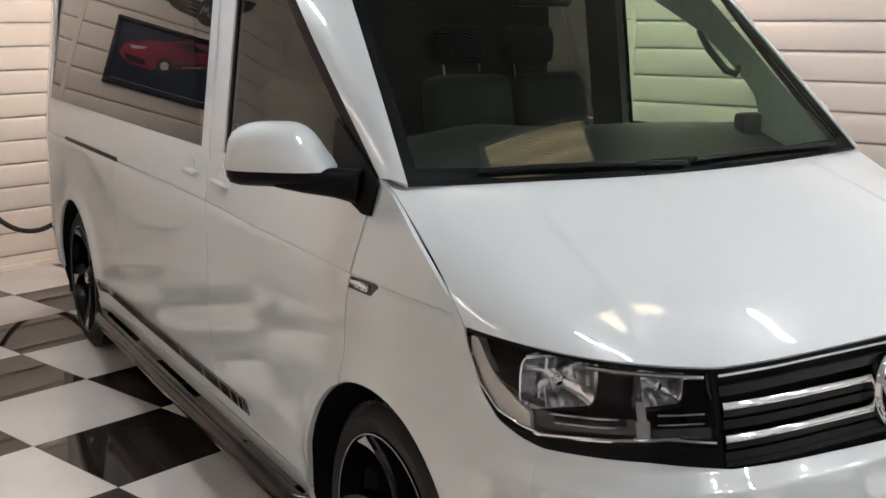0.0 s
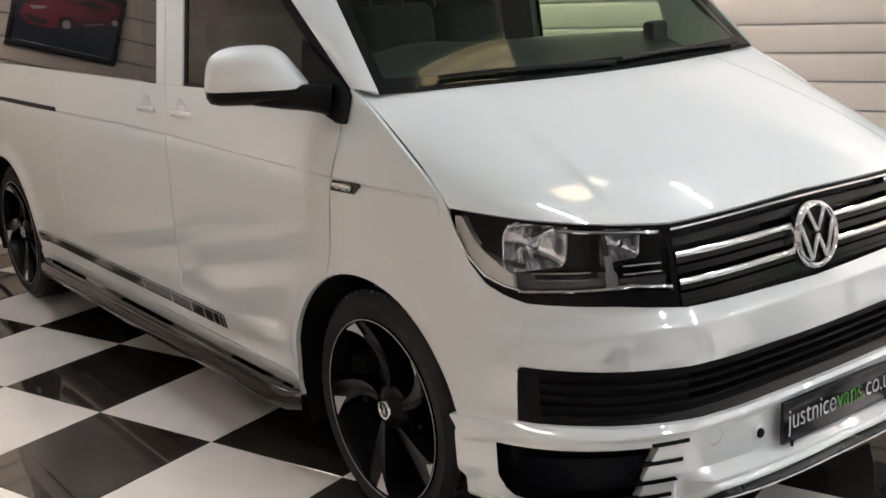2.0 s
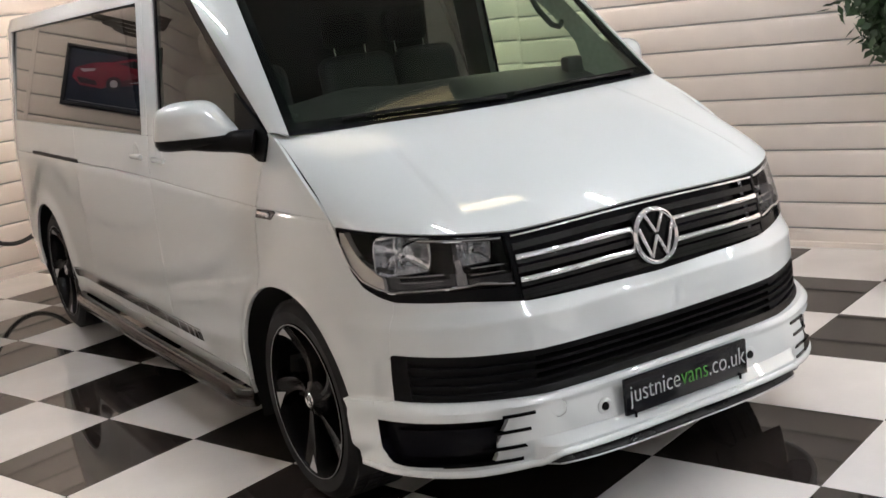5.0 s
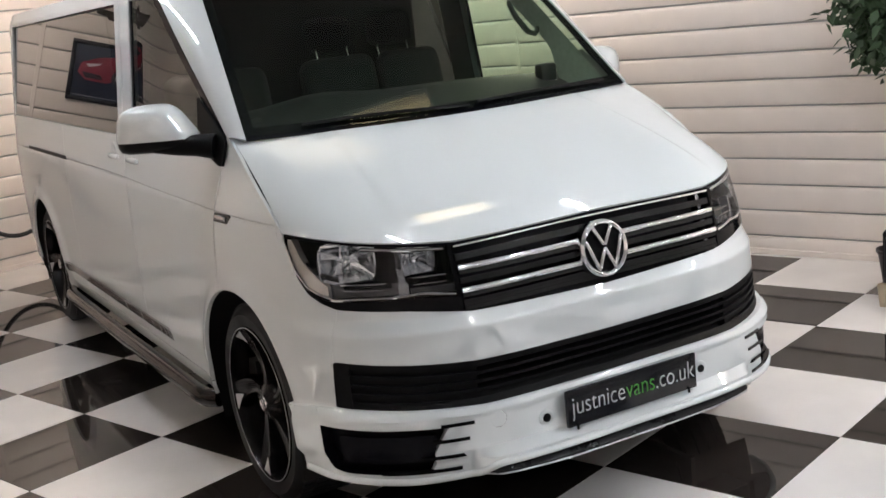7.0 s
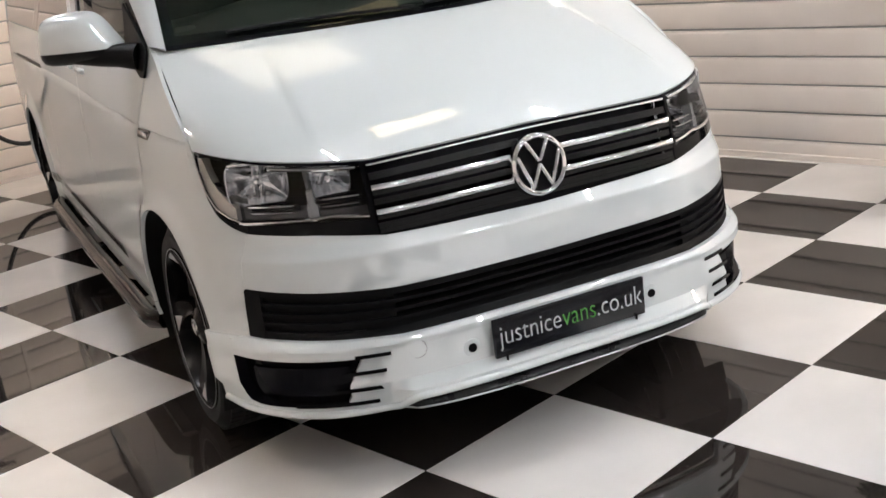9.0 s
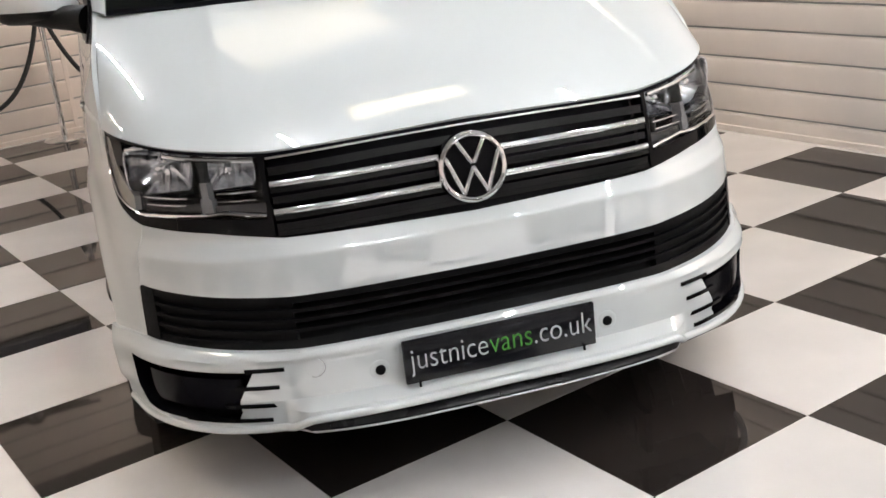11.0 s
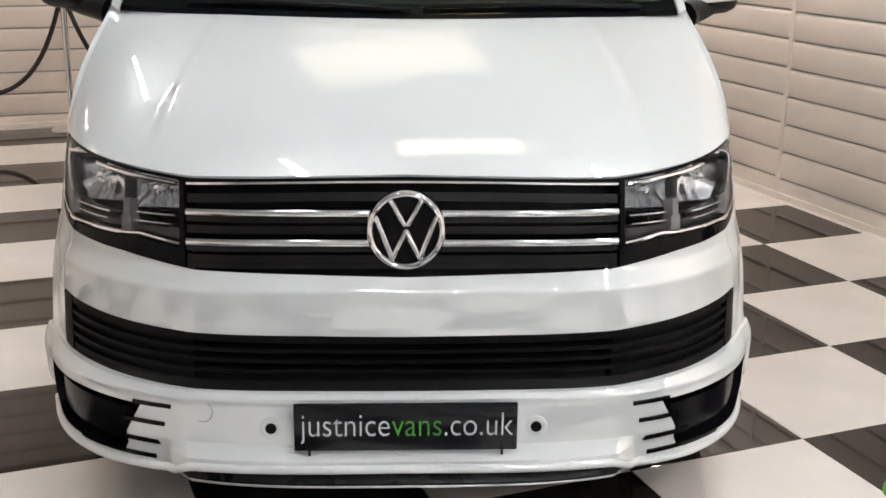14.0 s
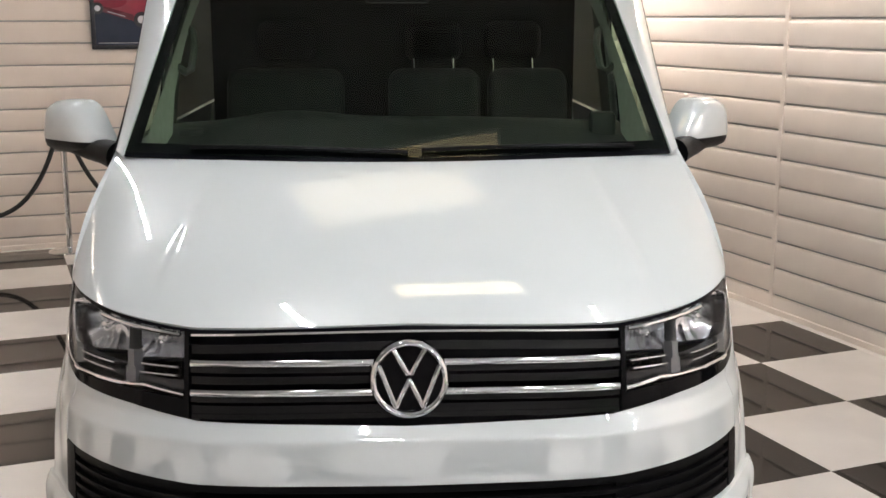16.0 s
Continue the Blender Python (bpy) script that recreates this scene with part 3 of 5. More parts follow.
def writing(body_text, material, x, y, size, parent, name="letters"):
    cu = bpy.data.curves.new("text", "FONT")
    cu.body, cu.size, cu.extrude, cu.offset = body_text, size, 0.0008, -0.0011
    tmp = bpy.data.objects.new("text", cu)
    scene.collection.objects.link(tmp)
    bpy.context.view_layer.update()
    me = bpy.data.meshes.new_from_object(tmp.evaluated_get(bpy.context.evaluated_depsgraph_get()))
    w = tmp.dimensions.x
    bpy.data.objects.remove(tmp)
    me.materials.clear()
    me.materials.append(material)
    ob = put(name, me, parent)
    ob.location = (x, y, 0.0016)
    return ob, w


words = [writing(txt, mt, 0, -0.020, 0.085, plate) for txt, mt in (("justnice", LETTER_WHITE), ("vans", LETTER_GREEN), (".co.uk", LETTER_WHITE))]
room_for = 0.49 / (sum(w for _, w in words) + 0.012)
pos = -0.245
for ob, w in words:
    ob.location.x, ob.scale.x = pos, room_for
    pos += (w + 0.006) * room_for

# headlamps
def lamp(k):
    up = lambda s: hood_low(s) - 0.008
    lens_low = lambda s: min(lamp_low(s) + float(lerp(abs(s), (S_LAMP_IN, 0.045), (S_LAMP_OUT - 0.25, 0.026), (S_LAMP_OUT - 0.10, 0.012), (S_LAMP_OUT, 0.0))), up(s) - 0.0005)
    full = nose_patch(k * (S_LAMP_IN + 0.001), k * (S_LAMP_OUT - 0.003), lambda s: min(lamp_low(s) + 0.001, up(s) - 0.001), up, 36, 10)
    light = Sheet().add(full, rim=0.0, push=-0.17, flip=k < 0).obj("headlight", BLACK_GLOSS, body, "clear headlight with twin chrome reflectors and black surround")
    Sheet().add(nose_patch(k * S_LAMP_IN, k * (S_LAMP_OUT - 0.002), lambda s: min(lamp_low(s), up(s) - 0.001), lens_low, 36, 3), rim=0.04, flip=k < 0).obj("bezel", BLACK_GLOSS, light)
    Sheet().add(nose_patch(k * S_LAMP_IN, k * (S_LAMP_IN + 0.012), lens_low, up, 3, 6), rim=0.04, flip=k < 0).obj("inner_edge", BLACK_GLOSS, light)
    Sheet().add(nose_patch(k * (S_LAMP_IN + 0.012), k * (S_LAMP_OUT - 0.003), lens_low, up, 36, 8), rim=0.0, push=-0.001, flip=k < 0).obj("lens", LENS, light, "clear plastic lens")

    def strip(name, material, x0, x1, lo, hi, d, rim=0.02, n=16):
        if material is CHROME:
            run = np.linspace(s_at_x(0.87, x0), s_at_x(0.87, x1), n)
            rod = tube(bmesh.new(), [Vector(nose(k * q, (lo(q) + hi(q)) / 2)) + Vector((0, -d, 0)) for q in run], float(hi(run[0]) - lo(run[0])) / 2, 8)
            return part(name, rod, material, light)
        P = nose_patch(k * s_at_x(0.87, x0), k * s_at_x(0.87, x1), lo, hi, n, 3)
        return Sheet().add(P, rim=rim, push=d, flip=k < 0).obj(name, material, light)

    # two wide reflector bowls, each with a cap over its bulb
    for x, z, rx, rz, back in ((0.754, 0.894, 0.084, 0.068, 0.085), (0.588, 0.892, 0.062, 0.050, 0.070)):
        px, py, pz = nose(s_at_x(z, x), z)
        dirn = Vector((0.34 if x > 0.7 else 0.12, -1, -0.05)).normalized()
        q = dirn.to_track_quat("Z", "Y").to_matrix().to_4x4()
        m = Matrix.Translation((k * px, py + back, pz)) @ (Matrix.Diagonal((k, 1, 1, 1)) @ q @ Matrix.Diagonal((k, 1, 1, 1)))
        bm = bmesh.new()
        n = 72
        rings = []
        for r, h in ((0.12, -0.050), (0.25, -0.049), (0.40, -0.045), (0.55, -0.039), (0.70, -0.029), (0.85, -0.015), (0.95, -0.003), (1.0, 0.004), (1.05, 0.004)):
            rg = []
            for i in range(n):
                a = 2 * math.pi * i / n
                c, sn = math.cos(a), math.sin(a)
                e = (abs(c) ** 4.5 + abs(sn) ** 4.5) ** (-1 / 4.5)
                facet = 0.0036 * abs(math.sin(r * e * c * 8.0)) * (r < 0.97)
                rg.append(bm.verts.new(m @ Vector((r * rx * e * c, r * rz * e * sn, h + facet))))
            rings.append(rg)
        for a, b in zip(rings, rings[1:]):
            for i in range(n):
                bm.faces.new((a[i], a[(i + 1) % n], b[(i + 1) % n], b[i]))
        part("reflector", bm, REFLECTOR, light, "fluted chrome reflector")
        bm = bmesh.new()
        lathe(bm, [(0.0, 0.004), (0.010, 0.002), (0.013, -0.008), (0.013, -0.05)], 16, m)
        part("bulb_cap", bm, CHROME, light)
        bm = box(bmesh.new(), (-rx * 0.95, -rz * 1.02, -0.002), (rx * 0.95, -rz * 0.90, 0.012), 0.002)
        bm.transform(m)
        part("lower_rim", bm, SATIN_BLACK, light)
        bm = box(bmesh.new(), (-rx * 0.9, rz * 0.86, 0.002), (rx * 0.55, rz * 0.98, 0.012), 0.002)
        bm.transform(m)
        part("upper_rim", bm, CHROME, light)
    # double bright line under the inner bowl
    strip("strip", CHROME, 0.535, 0.628, lambda s: 0.847, lambda s: 0.8515, -0.012)
    strip("strip", CHROME, 0.540, 0.632, lambda s: 0.829, lambda s: 0.8325, -0.008)
    strip("tray", LAMP_TRAY, 0.522, 0.645, lambda s: lens_low(s) + 0.012, lambda s: 0.822, -0.016)
    strip("outer_tray", LAMP_TRAY, 0.675, 0.84, lambda s: lens_low(s) + 0.005, lambda s: 0.842, -0.024)
    # pale divider between the bowls, wider at its foot
    for z0, z1, w0, mt in ((0.800, 0.840, 0.013, LAMP_PALE), (0.840, 0.880, 0.008, LAMP_PALE), (0.880, 0.936, 0.005, LAMP_GREY)):
        strip("divider", mt, 0.662 - w0, 0.662 + w0, lambda s: max(z0, lens_low(s) + 0.004), lambda s: min(z1, up(s) - 0.006), -0.010, 0.03, 3)
    strip("black_bar", BLACK_GLOSS, 0.690, 0.800, lambda s: 0.829, lambda s: 0.842, -0.010)
    strip("strip", CHROME, 0.700, 0.800, lambda s: 0.8385, lambda s: 0.8435, -0.006)
    strip("strip", CHROME, 0.705, 0.795, lambda s: 0.8215, lambda s: 0.8250, -0.008)
    strip("divider_foot", CHROME, 0.646, 0.682, lambda s: lens_low(s) + 0.006, lambda s: lens_low(s) + 0.013, -0.006, 0.01, 3)
    # stepped bright line along the lens's lower edge
    step = lambda s: lens_low(s) + float(lerp(abs(s), (S_LAMP_IN, 0.004), (S_LAMP_IN + 0.12, 0.012), (S_LAMP_IN + 0.16, 0.005), (S_LAMP_IN + 0.40, 0.004)))
    part("lower_strip", tube(bmesh.new(), [Vector(nose(k * q, step(q) + 0.003)) + Vector((0, 0.004, 0)) for q in np.linspace(S_LAMP_IN + 0.014, S_LAMP_IN + 0.40, 26)], 0.0050, 8), CHROME, light)
    strip("upper_strip", CHROME, 0.53, 0.74, lambda s: up(s) - 0.017, lambda s: up(s) - 0.005, -0.008)
    # pale side blade along the outer edge, and a dark fin inside it
    s_a, s_b = s_at_y(0.80, 0.330), S_LAMP_OUT - 0.018
    rise = lambda s: min(lens_low(s) + 0.008, up(s) - 0.008)
    P = nose_patch(k * s_a, k * s_b, rise, lambda s: min(rise(s) + float(lerp(abs(s), (s_a, 0.036), (s_a + 0.10, 0.075), (s_b, 0.120))), up(s) - 0.006), 14, 5)
    Sheet().add(P, rim=0.025, push=-0.007, flip=k < 0).obj("side_blade", BLADE, light, "pale indicator blade")
    part("blade_edge", tube(bmesh.new(), [Vector(nose(k * q, rise(q) + 0.002)) + Vector((0, 0.003, 0)) for q in np.linspace(s_a - 0.02, s_b, 20)], 0.0026, 8), CHROME, light)
    P = nose_patch(k * (s_a - 0.03), k * (s_b - 0.05), lambda s: min(rise(s) + 0.055, up(s) - 0.014), lambda s: min(rise(s) + 0.068, up(s) - 0.012), 10, 3)
    Sheet().add(P, rim=0.02, push=-0.012, flip=k < 0).obj("fin", LAMP_GREY, light)


lamp(1)
lamp(-1)
# dark shut line between the bonnet and what lies below it
Sheet().add(nose_patch(-S_LAMP_OUT + 0.004, S_LAMP_OUT - 0.004, lambda s: hood_low(s) - 0.0085, lambda s: hood_low(s) - 0.0005, 110, 2), rim=0.02, push=-0.005).obj("shut_line", SATIN_BLACK, body)

# bonnet
A = np.linspace(-0.9965, 0.9965, 141)
B = np.linspace(0.004, 1.0, 33)
Sheet().add(np.array([[hood_point(a, b) for b in B] for a in A]), rim=0.018).obj("bonnet", PAINT, body, "white bonnet")

# flanks: wing, front door, sliding door or rear side, tail
GAP = 0.0028
wing_top = lambda y: hood_side_z(y) if y > 0.53 else float(lerp(y, (0.30, 0.768), (0.345, 0.783), (0.40, 0.810), (0.455, 0.862), (0.50, 0.925), (0.53, hood_side_z(0.53)))) - 0.002
wing_low = lambda y: 0.462 if y < 0.44 else max(0.462, arch_over(HUB_F, 0.30)(y))
arch_f, arch_r = arch_over(HUB_F, 0.315), arch_over(HUB_R, 0.315)
WAIST = lambda y: float(lerp(y, (1.0, 1.258), (1.6, 1.236), (2.2, 1.230), (5.2, 1.245)))
for k in (1, -1):
    def flank(name, y0, y1, lo, hi, nu, nv, label=""):
        return Sheet().add(side_patch(y0, y1, lo, hi, nu, nv, lines=name != "sill"), rim=0.014).obj(name, PAINT, body, label, mirror=k < 0)
    flank("front_wing", 0.303, 1.012 - GAP, wing_low, wing_top, 64, 30)
    door = flank("front_door", 1.012 + GAP, 2.135 - GAP, lambda y: max(arch_f(y) if y < 1.27 else 0, 0.345), WAIST, 40, 28)
    slide = flank("sliding_door", 2.135 + GAP, 3.40, 0.345, WAIST, 40, 28)
    flank("rear_side", 3.40 + GAP, 5.18, arch_r, WAIST, 60, 28)
    flank("sill", 1.264, 3.835, 0.29, 0.3405, 60, 4)
    # arch linings
    for hub, yl in ((HUB_F, 0.0), (HUB_R, 0.0)):
        bm = bmesh.new()
        n = 28
        prev = None
        for i in range(n + 1):
            a = math.pi * (-0.12 + 1.24 * i / n)
            y, z = hub + (ARCH + 0.008) * math.cos(a), HUB_Z + (ARCH + 0.008) * math.sin(a)
            xo = float(half(max(y, 0.3), max(z, 0.25))) - 0.006
            cur = [bm.verts.new((k * xo, y, z)), bm.verts.new((k * 0.58, y, z))]
            if prev:
                bm.faces.new((prev[0], cur[0], cur[1], prev[1]))
            prev = cur
        part("arch_lining", bm, INNER_DARK, body)
        part("inner_wing", box(bmesh.new(), (k * 0.60 - 0.012, hub - 0.47, 0.16), (k * 0.60 + 0.012, hub + 0.47, HUB_Z + ARCH + 0.02)), INNER_DARK, body)
    # door handles
    for y, parent in ((1.99, door), (2.30, slide)):
        bm = bmesh.new()
        x = float(half(y, 1.14))
        box(bm, (x - 0.004, y - 0.075, 1.122), (x + 0.018, y + 0.075, 1.146), 0.010, 3)
        bmesh.ops.scale(bm, vec=(k, 1, 1), verts=bm.verts)
        part("door_handle", bm, PAINT, parent)
        bm = bmesh.new()
        lathe(bm, [(0.0, -0.004), (0.03, 0.0005), (0.042, 0.002), (0.046, 0.0)], 24, Matrix.Translation((k * (x - 0.001), y, 1.155)) @ pose(0, 0, 0, 0, 90 * k, 0))
        part("handle_bowl", bm, PAINT, parent)
    # wing badge
    bm = bmesh.new()
    x = float(half(0.92, 1.0))
    box(bm, (x - 0.01, 0.905, 0.991), (x + 0.009, 1.002, 1.011), 0.007)
    bmesh.ops.scale(bm, vec=(k, 1, 1), verts=bm.verts)
    badge_side = part("wing_badge", bm, CHROME, body, "slim chrome wing badge on a dark backing")
    bm = bmesh.new()
    outline = ((1.006, 0.986), (1.006, 1.014), (0.884, 1.017), (0.866, 1.009), (0.892, 0.986))
    near = [bm.verts.new((k * (float(half(y, z)) + 0.003), y, z)) for y, z in outline]
    deep = [bm.verts.new((k * (float(half(y, z)) - 0.006), y, z)) for y, z in outline]
    bm.faces.new(near)
    for i in range(5):
        bm.faces.new((near[i], deep[i], deep[(i + 1) % 5], near[(i + 1) % 5]))
    bmesh.ops.recalc_face_normals(bm, faces=bm.faces[:])
    part("backing", bm, LAMP_GREY, badge_side, smooth=False)
    # sliding rail
    Sheet().add(side_patch(3.36, 4.42, 1.052, 1.072, 20, 2), rim=0.01, push=0.003).obj("slide_rail", BLACK_PLASTIC, body, mirror=k < 0)
    # side step
    bm = bmesh.new()
    tube(bm, [(k * 0.93, 1.29, 0.262), (k * 0.965, 1.33, 0.262), (k * 0.972, 1.42, 0.262), (k * 0.980, 2.6, 0.262), (k * 0.975, 3.70, 0.262), (k * 0.95, 3.79, 0.262), (k * 0.92, 3.82, 0.262)], 0.036, 16)
    part("side_step", bm, DARK_STEEL, body, "dark polished tubular side step")
    for y in (1.42, 2.55, 3.65):
        bm = bmesh.new()
        tube(bm, [(k * 0.97, y, 0.262), (k * 0.80, y, 0.29)], 0.016, 8)
        part("step_bracket", bm, SATIN_BLACK, body)
    # black side stripe broken into bars
    for y0, y1 in ((2.549, 3.83), (2.274, 2.541), (2.094, 2.266), (1.979, 2.086), (1.904, 1.971), (1.853, 1.896), (1.823, 1.845), (1.800, 1.815)):
        Sheet().add(side_patch(y0, y1, 0.384, 0.4285, max(int((y1 - y0) * 12), 2), 3), rim=0.0, push=0.0015).obj("stripe_bar", DECAL, body, mirror=k < 0)
    Sheet().add(side_patch(1.800, 3.83, 0.4335, 0.4390, 24, 1), rim=0.0, push=0.0015).obj("stripe_line", DECAL, body, mirror=k < 0)

# greenhouse: windscreen, pillars, roof, windows
def screen_point(a, b):
    t = abs(a)
    base = np.array([a * 0.815, 0.921 - 0.098 * (1 - t ** 2) ** 1.2, 1.253 + 0.010 * t ** 2])
    top = np.array([a * 0.700, 1.49 + 0.09 * t ** 2, 1.885 - 0.02 * t ** 2])
    p = base * (1 - b) + top * b
    n = np.array([0, -0.55, 0.8])
    return p + n * 4 * b * (1 - b) * (0.001 + 0.0157 * t ** 2 * (1 - 0.75 * t ** 2))


SA, SB = np.linspace(-1, 1, 41), np.linspace(0, 1, 25)
Sheet().add(np.array([[screen_point(a, b) for b in SB] for a in SA]), rim=0.0).obj("windscreen", WINDSCREEN, body, "green tinted windscreen")
# black printed border of the windscreen
for a0, a1, b0, b1 in ((-1, 1, -0.012, 0.045), (-1, -0.955, 0.045, 1), (0.955, 1, 0.045, 1), (-1, 1, 0.955, 1)):
    Sheet().add(np.array([[screen_point(a, b) for b in np.linspace(b0, b1, 12)] for a in np.linspace(a0, a1, 30 if a1 - a0 > 1 else 3)]), rim=0.006, push=-0.004).obj("screen_border", SATIN_BLACK, body)


def door_top_front(t):
    """Front upper edge of the front door's window, from the mirror foot up."""
    z = 1.262 + (1.775 - 1.262) * t
    y = 0.995 + 0.60 * t + 0.05 * t * (1 - t)
    return np.array([float(side_x(y, z)), y, z])


for k in (1, -1):
    m = np.array([k, 1, 1])
    P = []
    for b in np.linspace(-0.02, 1.0, 20):
        s = screen_point(1.0, b) + np.array([0.001, 0, 0.004])
        d = door_top_front(max(b, 0) * 1.06)
        mid = (s + d) / 2 + np.array([0.016, -0.012, 0.012])
        row = []
        for t in np.linspace(0, 1, 8):
            row.append((1 - t) ** 2 * s + 2 * t * (1 - t) * mid + t ** 2 * d)
        P.append(row)
    P = np.transpose(np.array(P), (1, 0, 2))
    Sheet().add(P * m, rim=0.012, flip=k < 0).obj("a_pillar", PAINT, body)
    # window surrounds: roof rail, B pillar, tail pillar
    TOPW = 1.782
    Sheet().add(side_patch(1.57, 5.1, TOPW, 1.86, 40, 6), rim=0.01).obj("roof_rail", PAINT, body, mirror=k < 0)
    BACK = 0.20 if k > 0 else 0.0
    Sheet().add(side_patch(1.985 + BACK, 2.135 + BACK - GAP, lambda y: WAIST(y) + 0.001, TOPW, 6, 14), rim=0.012).obj("b_pillar", PAINT, body, mirror=k < 0)
    Sheet().add(side_patch(2.135 + BACK + GAP, 2.215 + BACK, lambda y: WAIST(y) + 0.001, TOPW, 4, 14), rim=0.012).obj("slide_door_frame", PAINT, body, mirror=k < 0)
    Sheet().add(side_patch(4.86, 5.18, lambda y: WAIST(y) + 0.001, TOPW, 8, 14), rim=0.012).obj("tail_pillar", PAINT, body, mirror=k < 0)
    # glass
    P = side_patch(2.217 + BACK, 4.858, lambda y: WAIST(y) + 0.003, TOPW - 0.002, 30, 10, 0.003)
    P[:, :, 0] -= 0.018 * np.linspace(0, 1, 11)[None, :]
    Sheet().add(P, rim=0.0).obj("rear_side_window", PRIVACY, body, "dark privacy glass", mirror=k < 0)
    fr_hi = lambda y: float(lerp(y, (1.0, 1.266), (1.18, 1.44), (1.36, 1.595), (1.53, 1.725), (1.60, TOPW - 0.002)))
    pane = Sheet().add(side_patch(1.005, 1.983 + BACK, lambda y: WAIST(y) + 0.003, lambda y: max(fr_hi(y), WAIST(y) + 0.006), 24, 10, 0.010), rim=0.0).obj("front_door_window", DOOR_GLASS, body, "clear green tinted door glass", mirror=k < 0)
    # black frame along the front edge of the door window
    frame_rows = [[door_top_front(t) + np.array([0.002, 0, 0]), np.array([float(side_x(door_top_front(t)[1] + w, door_top_front(t)[2])) + 0.001, door_top_front(t)[1] + w, door_top_front(t)[2]])] for t in np.linspace(0.0, 0.98, 16) for w in (0.055,)]
    Sheet().add(np.transpose(np.array(frame_rows), (1, 0, 2)) * m, rim=0.006, flip=k < 0).obj("window_front_frame", SATIN_BLACK, body)
    # black seals
    Sheet().add(side_patch(1.962 + BACK, 1.985 + BACK, lambda y: WAIST(y), TOPW, 3, 12, 0.006), rim=0.006).obj("window_seal", SATIN_BLACK, body, mirror=k < 0)
    Sheet().add(side_patch(1.02, 1.985 + BACK, lambda y: WAIST(y) - 0.001, lambda y: WAIST(y) + 0.012, 20, 2, 0.005), rim=0.006).obj("waist_seal", SATIN_BLACK, body, mirror=k < 0)
    # black sail panel at the mirror foot
    Sheet().add(side_patch(0.985, 1.23, lambda y: float(lerp(y, (0.985, 1.168), (1.02, 1.165), (1.23, 1.225))), lambda y: float(lerp(y, (0.985, 1.245), (1.0, 1.262), (1.23, 1.40 if k < 0 else 1.35))), 12, 8), rim=0.008, push=0.010 if k < 0 else 0.004).obj("sail_panel", BLACK_PLASTIC, body, mirror=k < 0)

# roof and tail
P = []
for y in np.linspace(1.487, 5.12, 40):
    row = []
    for t in np.linspace(-1, 1, 25):
        w = float(side_x(max(y, 1.62), 1.86)) if y > 1.62 else 0.70 + (float(side_x(1.62, 1.86)) - 0.70) * max(y - 1.487, 0) / 0.133
        top = 1.885 + 0.06 * float(ease(1.4, 2.4, y)) - 0.05 * float(ease(4.7, 5.12, y)) ** 2
        row.append((w * t, y + (0.09 * abs(t) ** 2 * (1 - float(ease(1.487, 1.7, y)))), top - (top - 1.858) * abs(t) ** 3))
    P.append(row)
Sheet().add(np.transpose(np.array(P), (1, 0, 2)), rim=0.02).obj("roof", PAINT, body, "white roof")
P = []
for t in np.linspace(-1, 1, 25):
    P.append([(t * float(side_x(5.18, z)), 5.15 + 0.035 * (1 - abs(t) ** 6) - 0.10 * float(ease(1.6, 1.9, z)), z) for z in np.linspace(0.32, 1.86, 24)])
Sheet().add(np.array(P), rim=0.02, flip=True).obj("tailgate", PAINT, body)

# cabin: floor, dashboard, lining, seats
bm = box(bmesh.new(), (-0.86, 1.02, 0.31), (0.86, 5.1, 0.45))
part("cabin_floor", bm, INNER_DARK, body)
# unseen sheet added so the gaps round the bonnet stay dark
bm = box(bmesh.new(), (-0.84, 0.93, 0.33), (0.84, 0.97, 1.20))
part("bulkhead_light_stop", bm, INNER_DARK, body)
P = []
for a in np.linspace(-1, 1, 31):
    row = []
    for t in np.linspace(0, 1, 14):
        y = 0.885 + 0.06 * a * a + t * 0.54
        z = 1.205 + 0.02 * math.sin(t * math.pi) + 0.115 * float(ease(0.2, 0.84, t)) * (1 - 0.25 * a * a) + (0.03 * math.exp(-((a + 0.45) / 0.22) ** 2) * t) - 0.10 * float(ease(0.86, 1.0, t))
        row.append((a * 0.80, y, z))
    P.append(row)
Sheet().add(np.array(P), rim=0.25).obj("dashboard", DASH, body, "dark grey dashboard")
bm = bmesh.new()
wc = Matrix.Translation((-0.40, 1.48, 1.13)) @ pose(0, 0, 0, 58, 0, 0)
n = 36
prev = None
rg = []
for i in range(n):
    a = 2 * math.pi * i / n
    rg.append([bm.verts.new(wc @ Vector(((0.185 + 0.014 * math.cos(b)) * math.cos(a), (0.185 + 0.014 * math.cos(b)) * math.sin(a), 0.014 * math.sin(b)))) for b in np.linspace(0, 2 * math.pi, 9)[:-1]])
for i in range(n):
    for j in range(8):
        bm.faces.new((rg[i][j], rg[(i + 1) % n][j], rg[(i + 1) % n][(j + 1) % 8], rg[i][(j + 1) % 8]))
wheel_rim = part("steering_wheel", bm, BLACK_PLASTIC, body)
bm = box(bmesh.new(), (-0.17, -0.035, -0.03), (0.17, 0.035, 0.0), 0.01)
bm.transform(wc)
part("spoke", bm, BLACK_PLASTIC, wheel_rim)


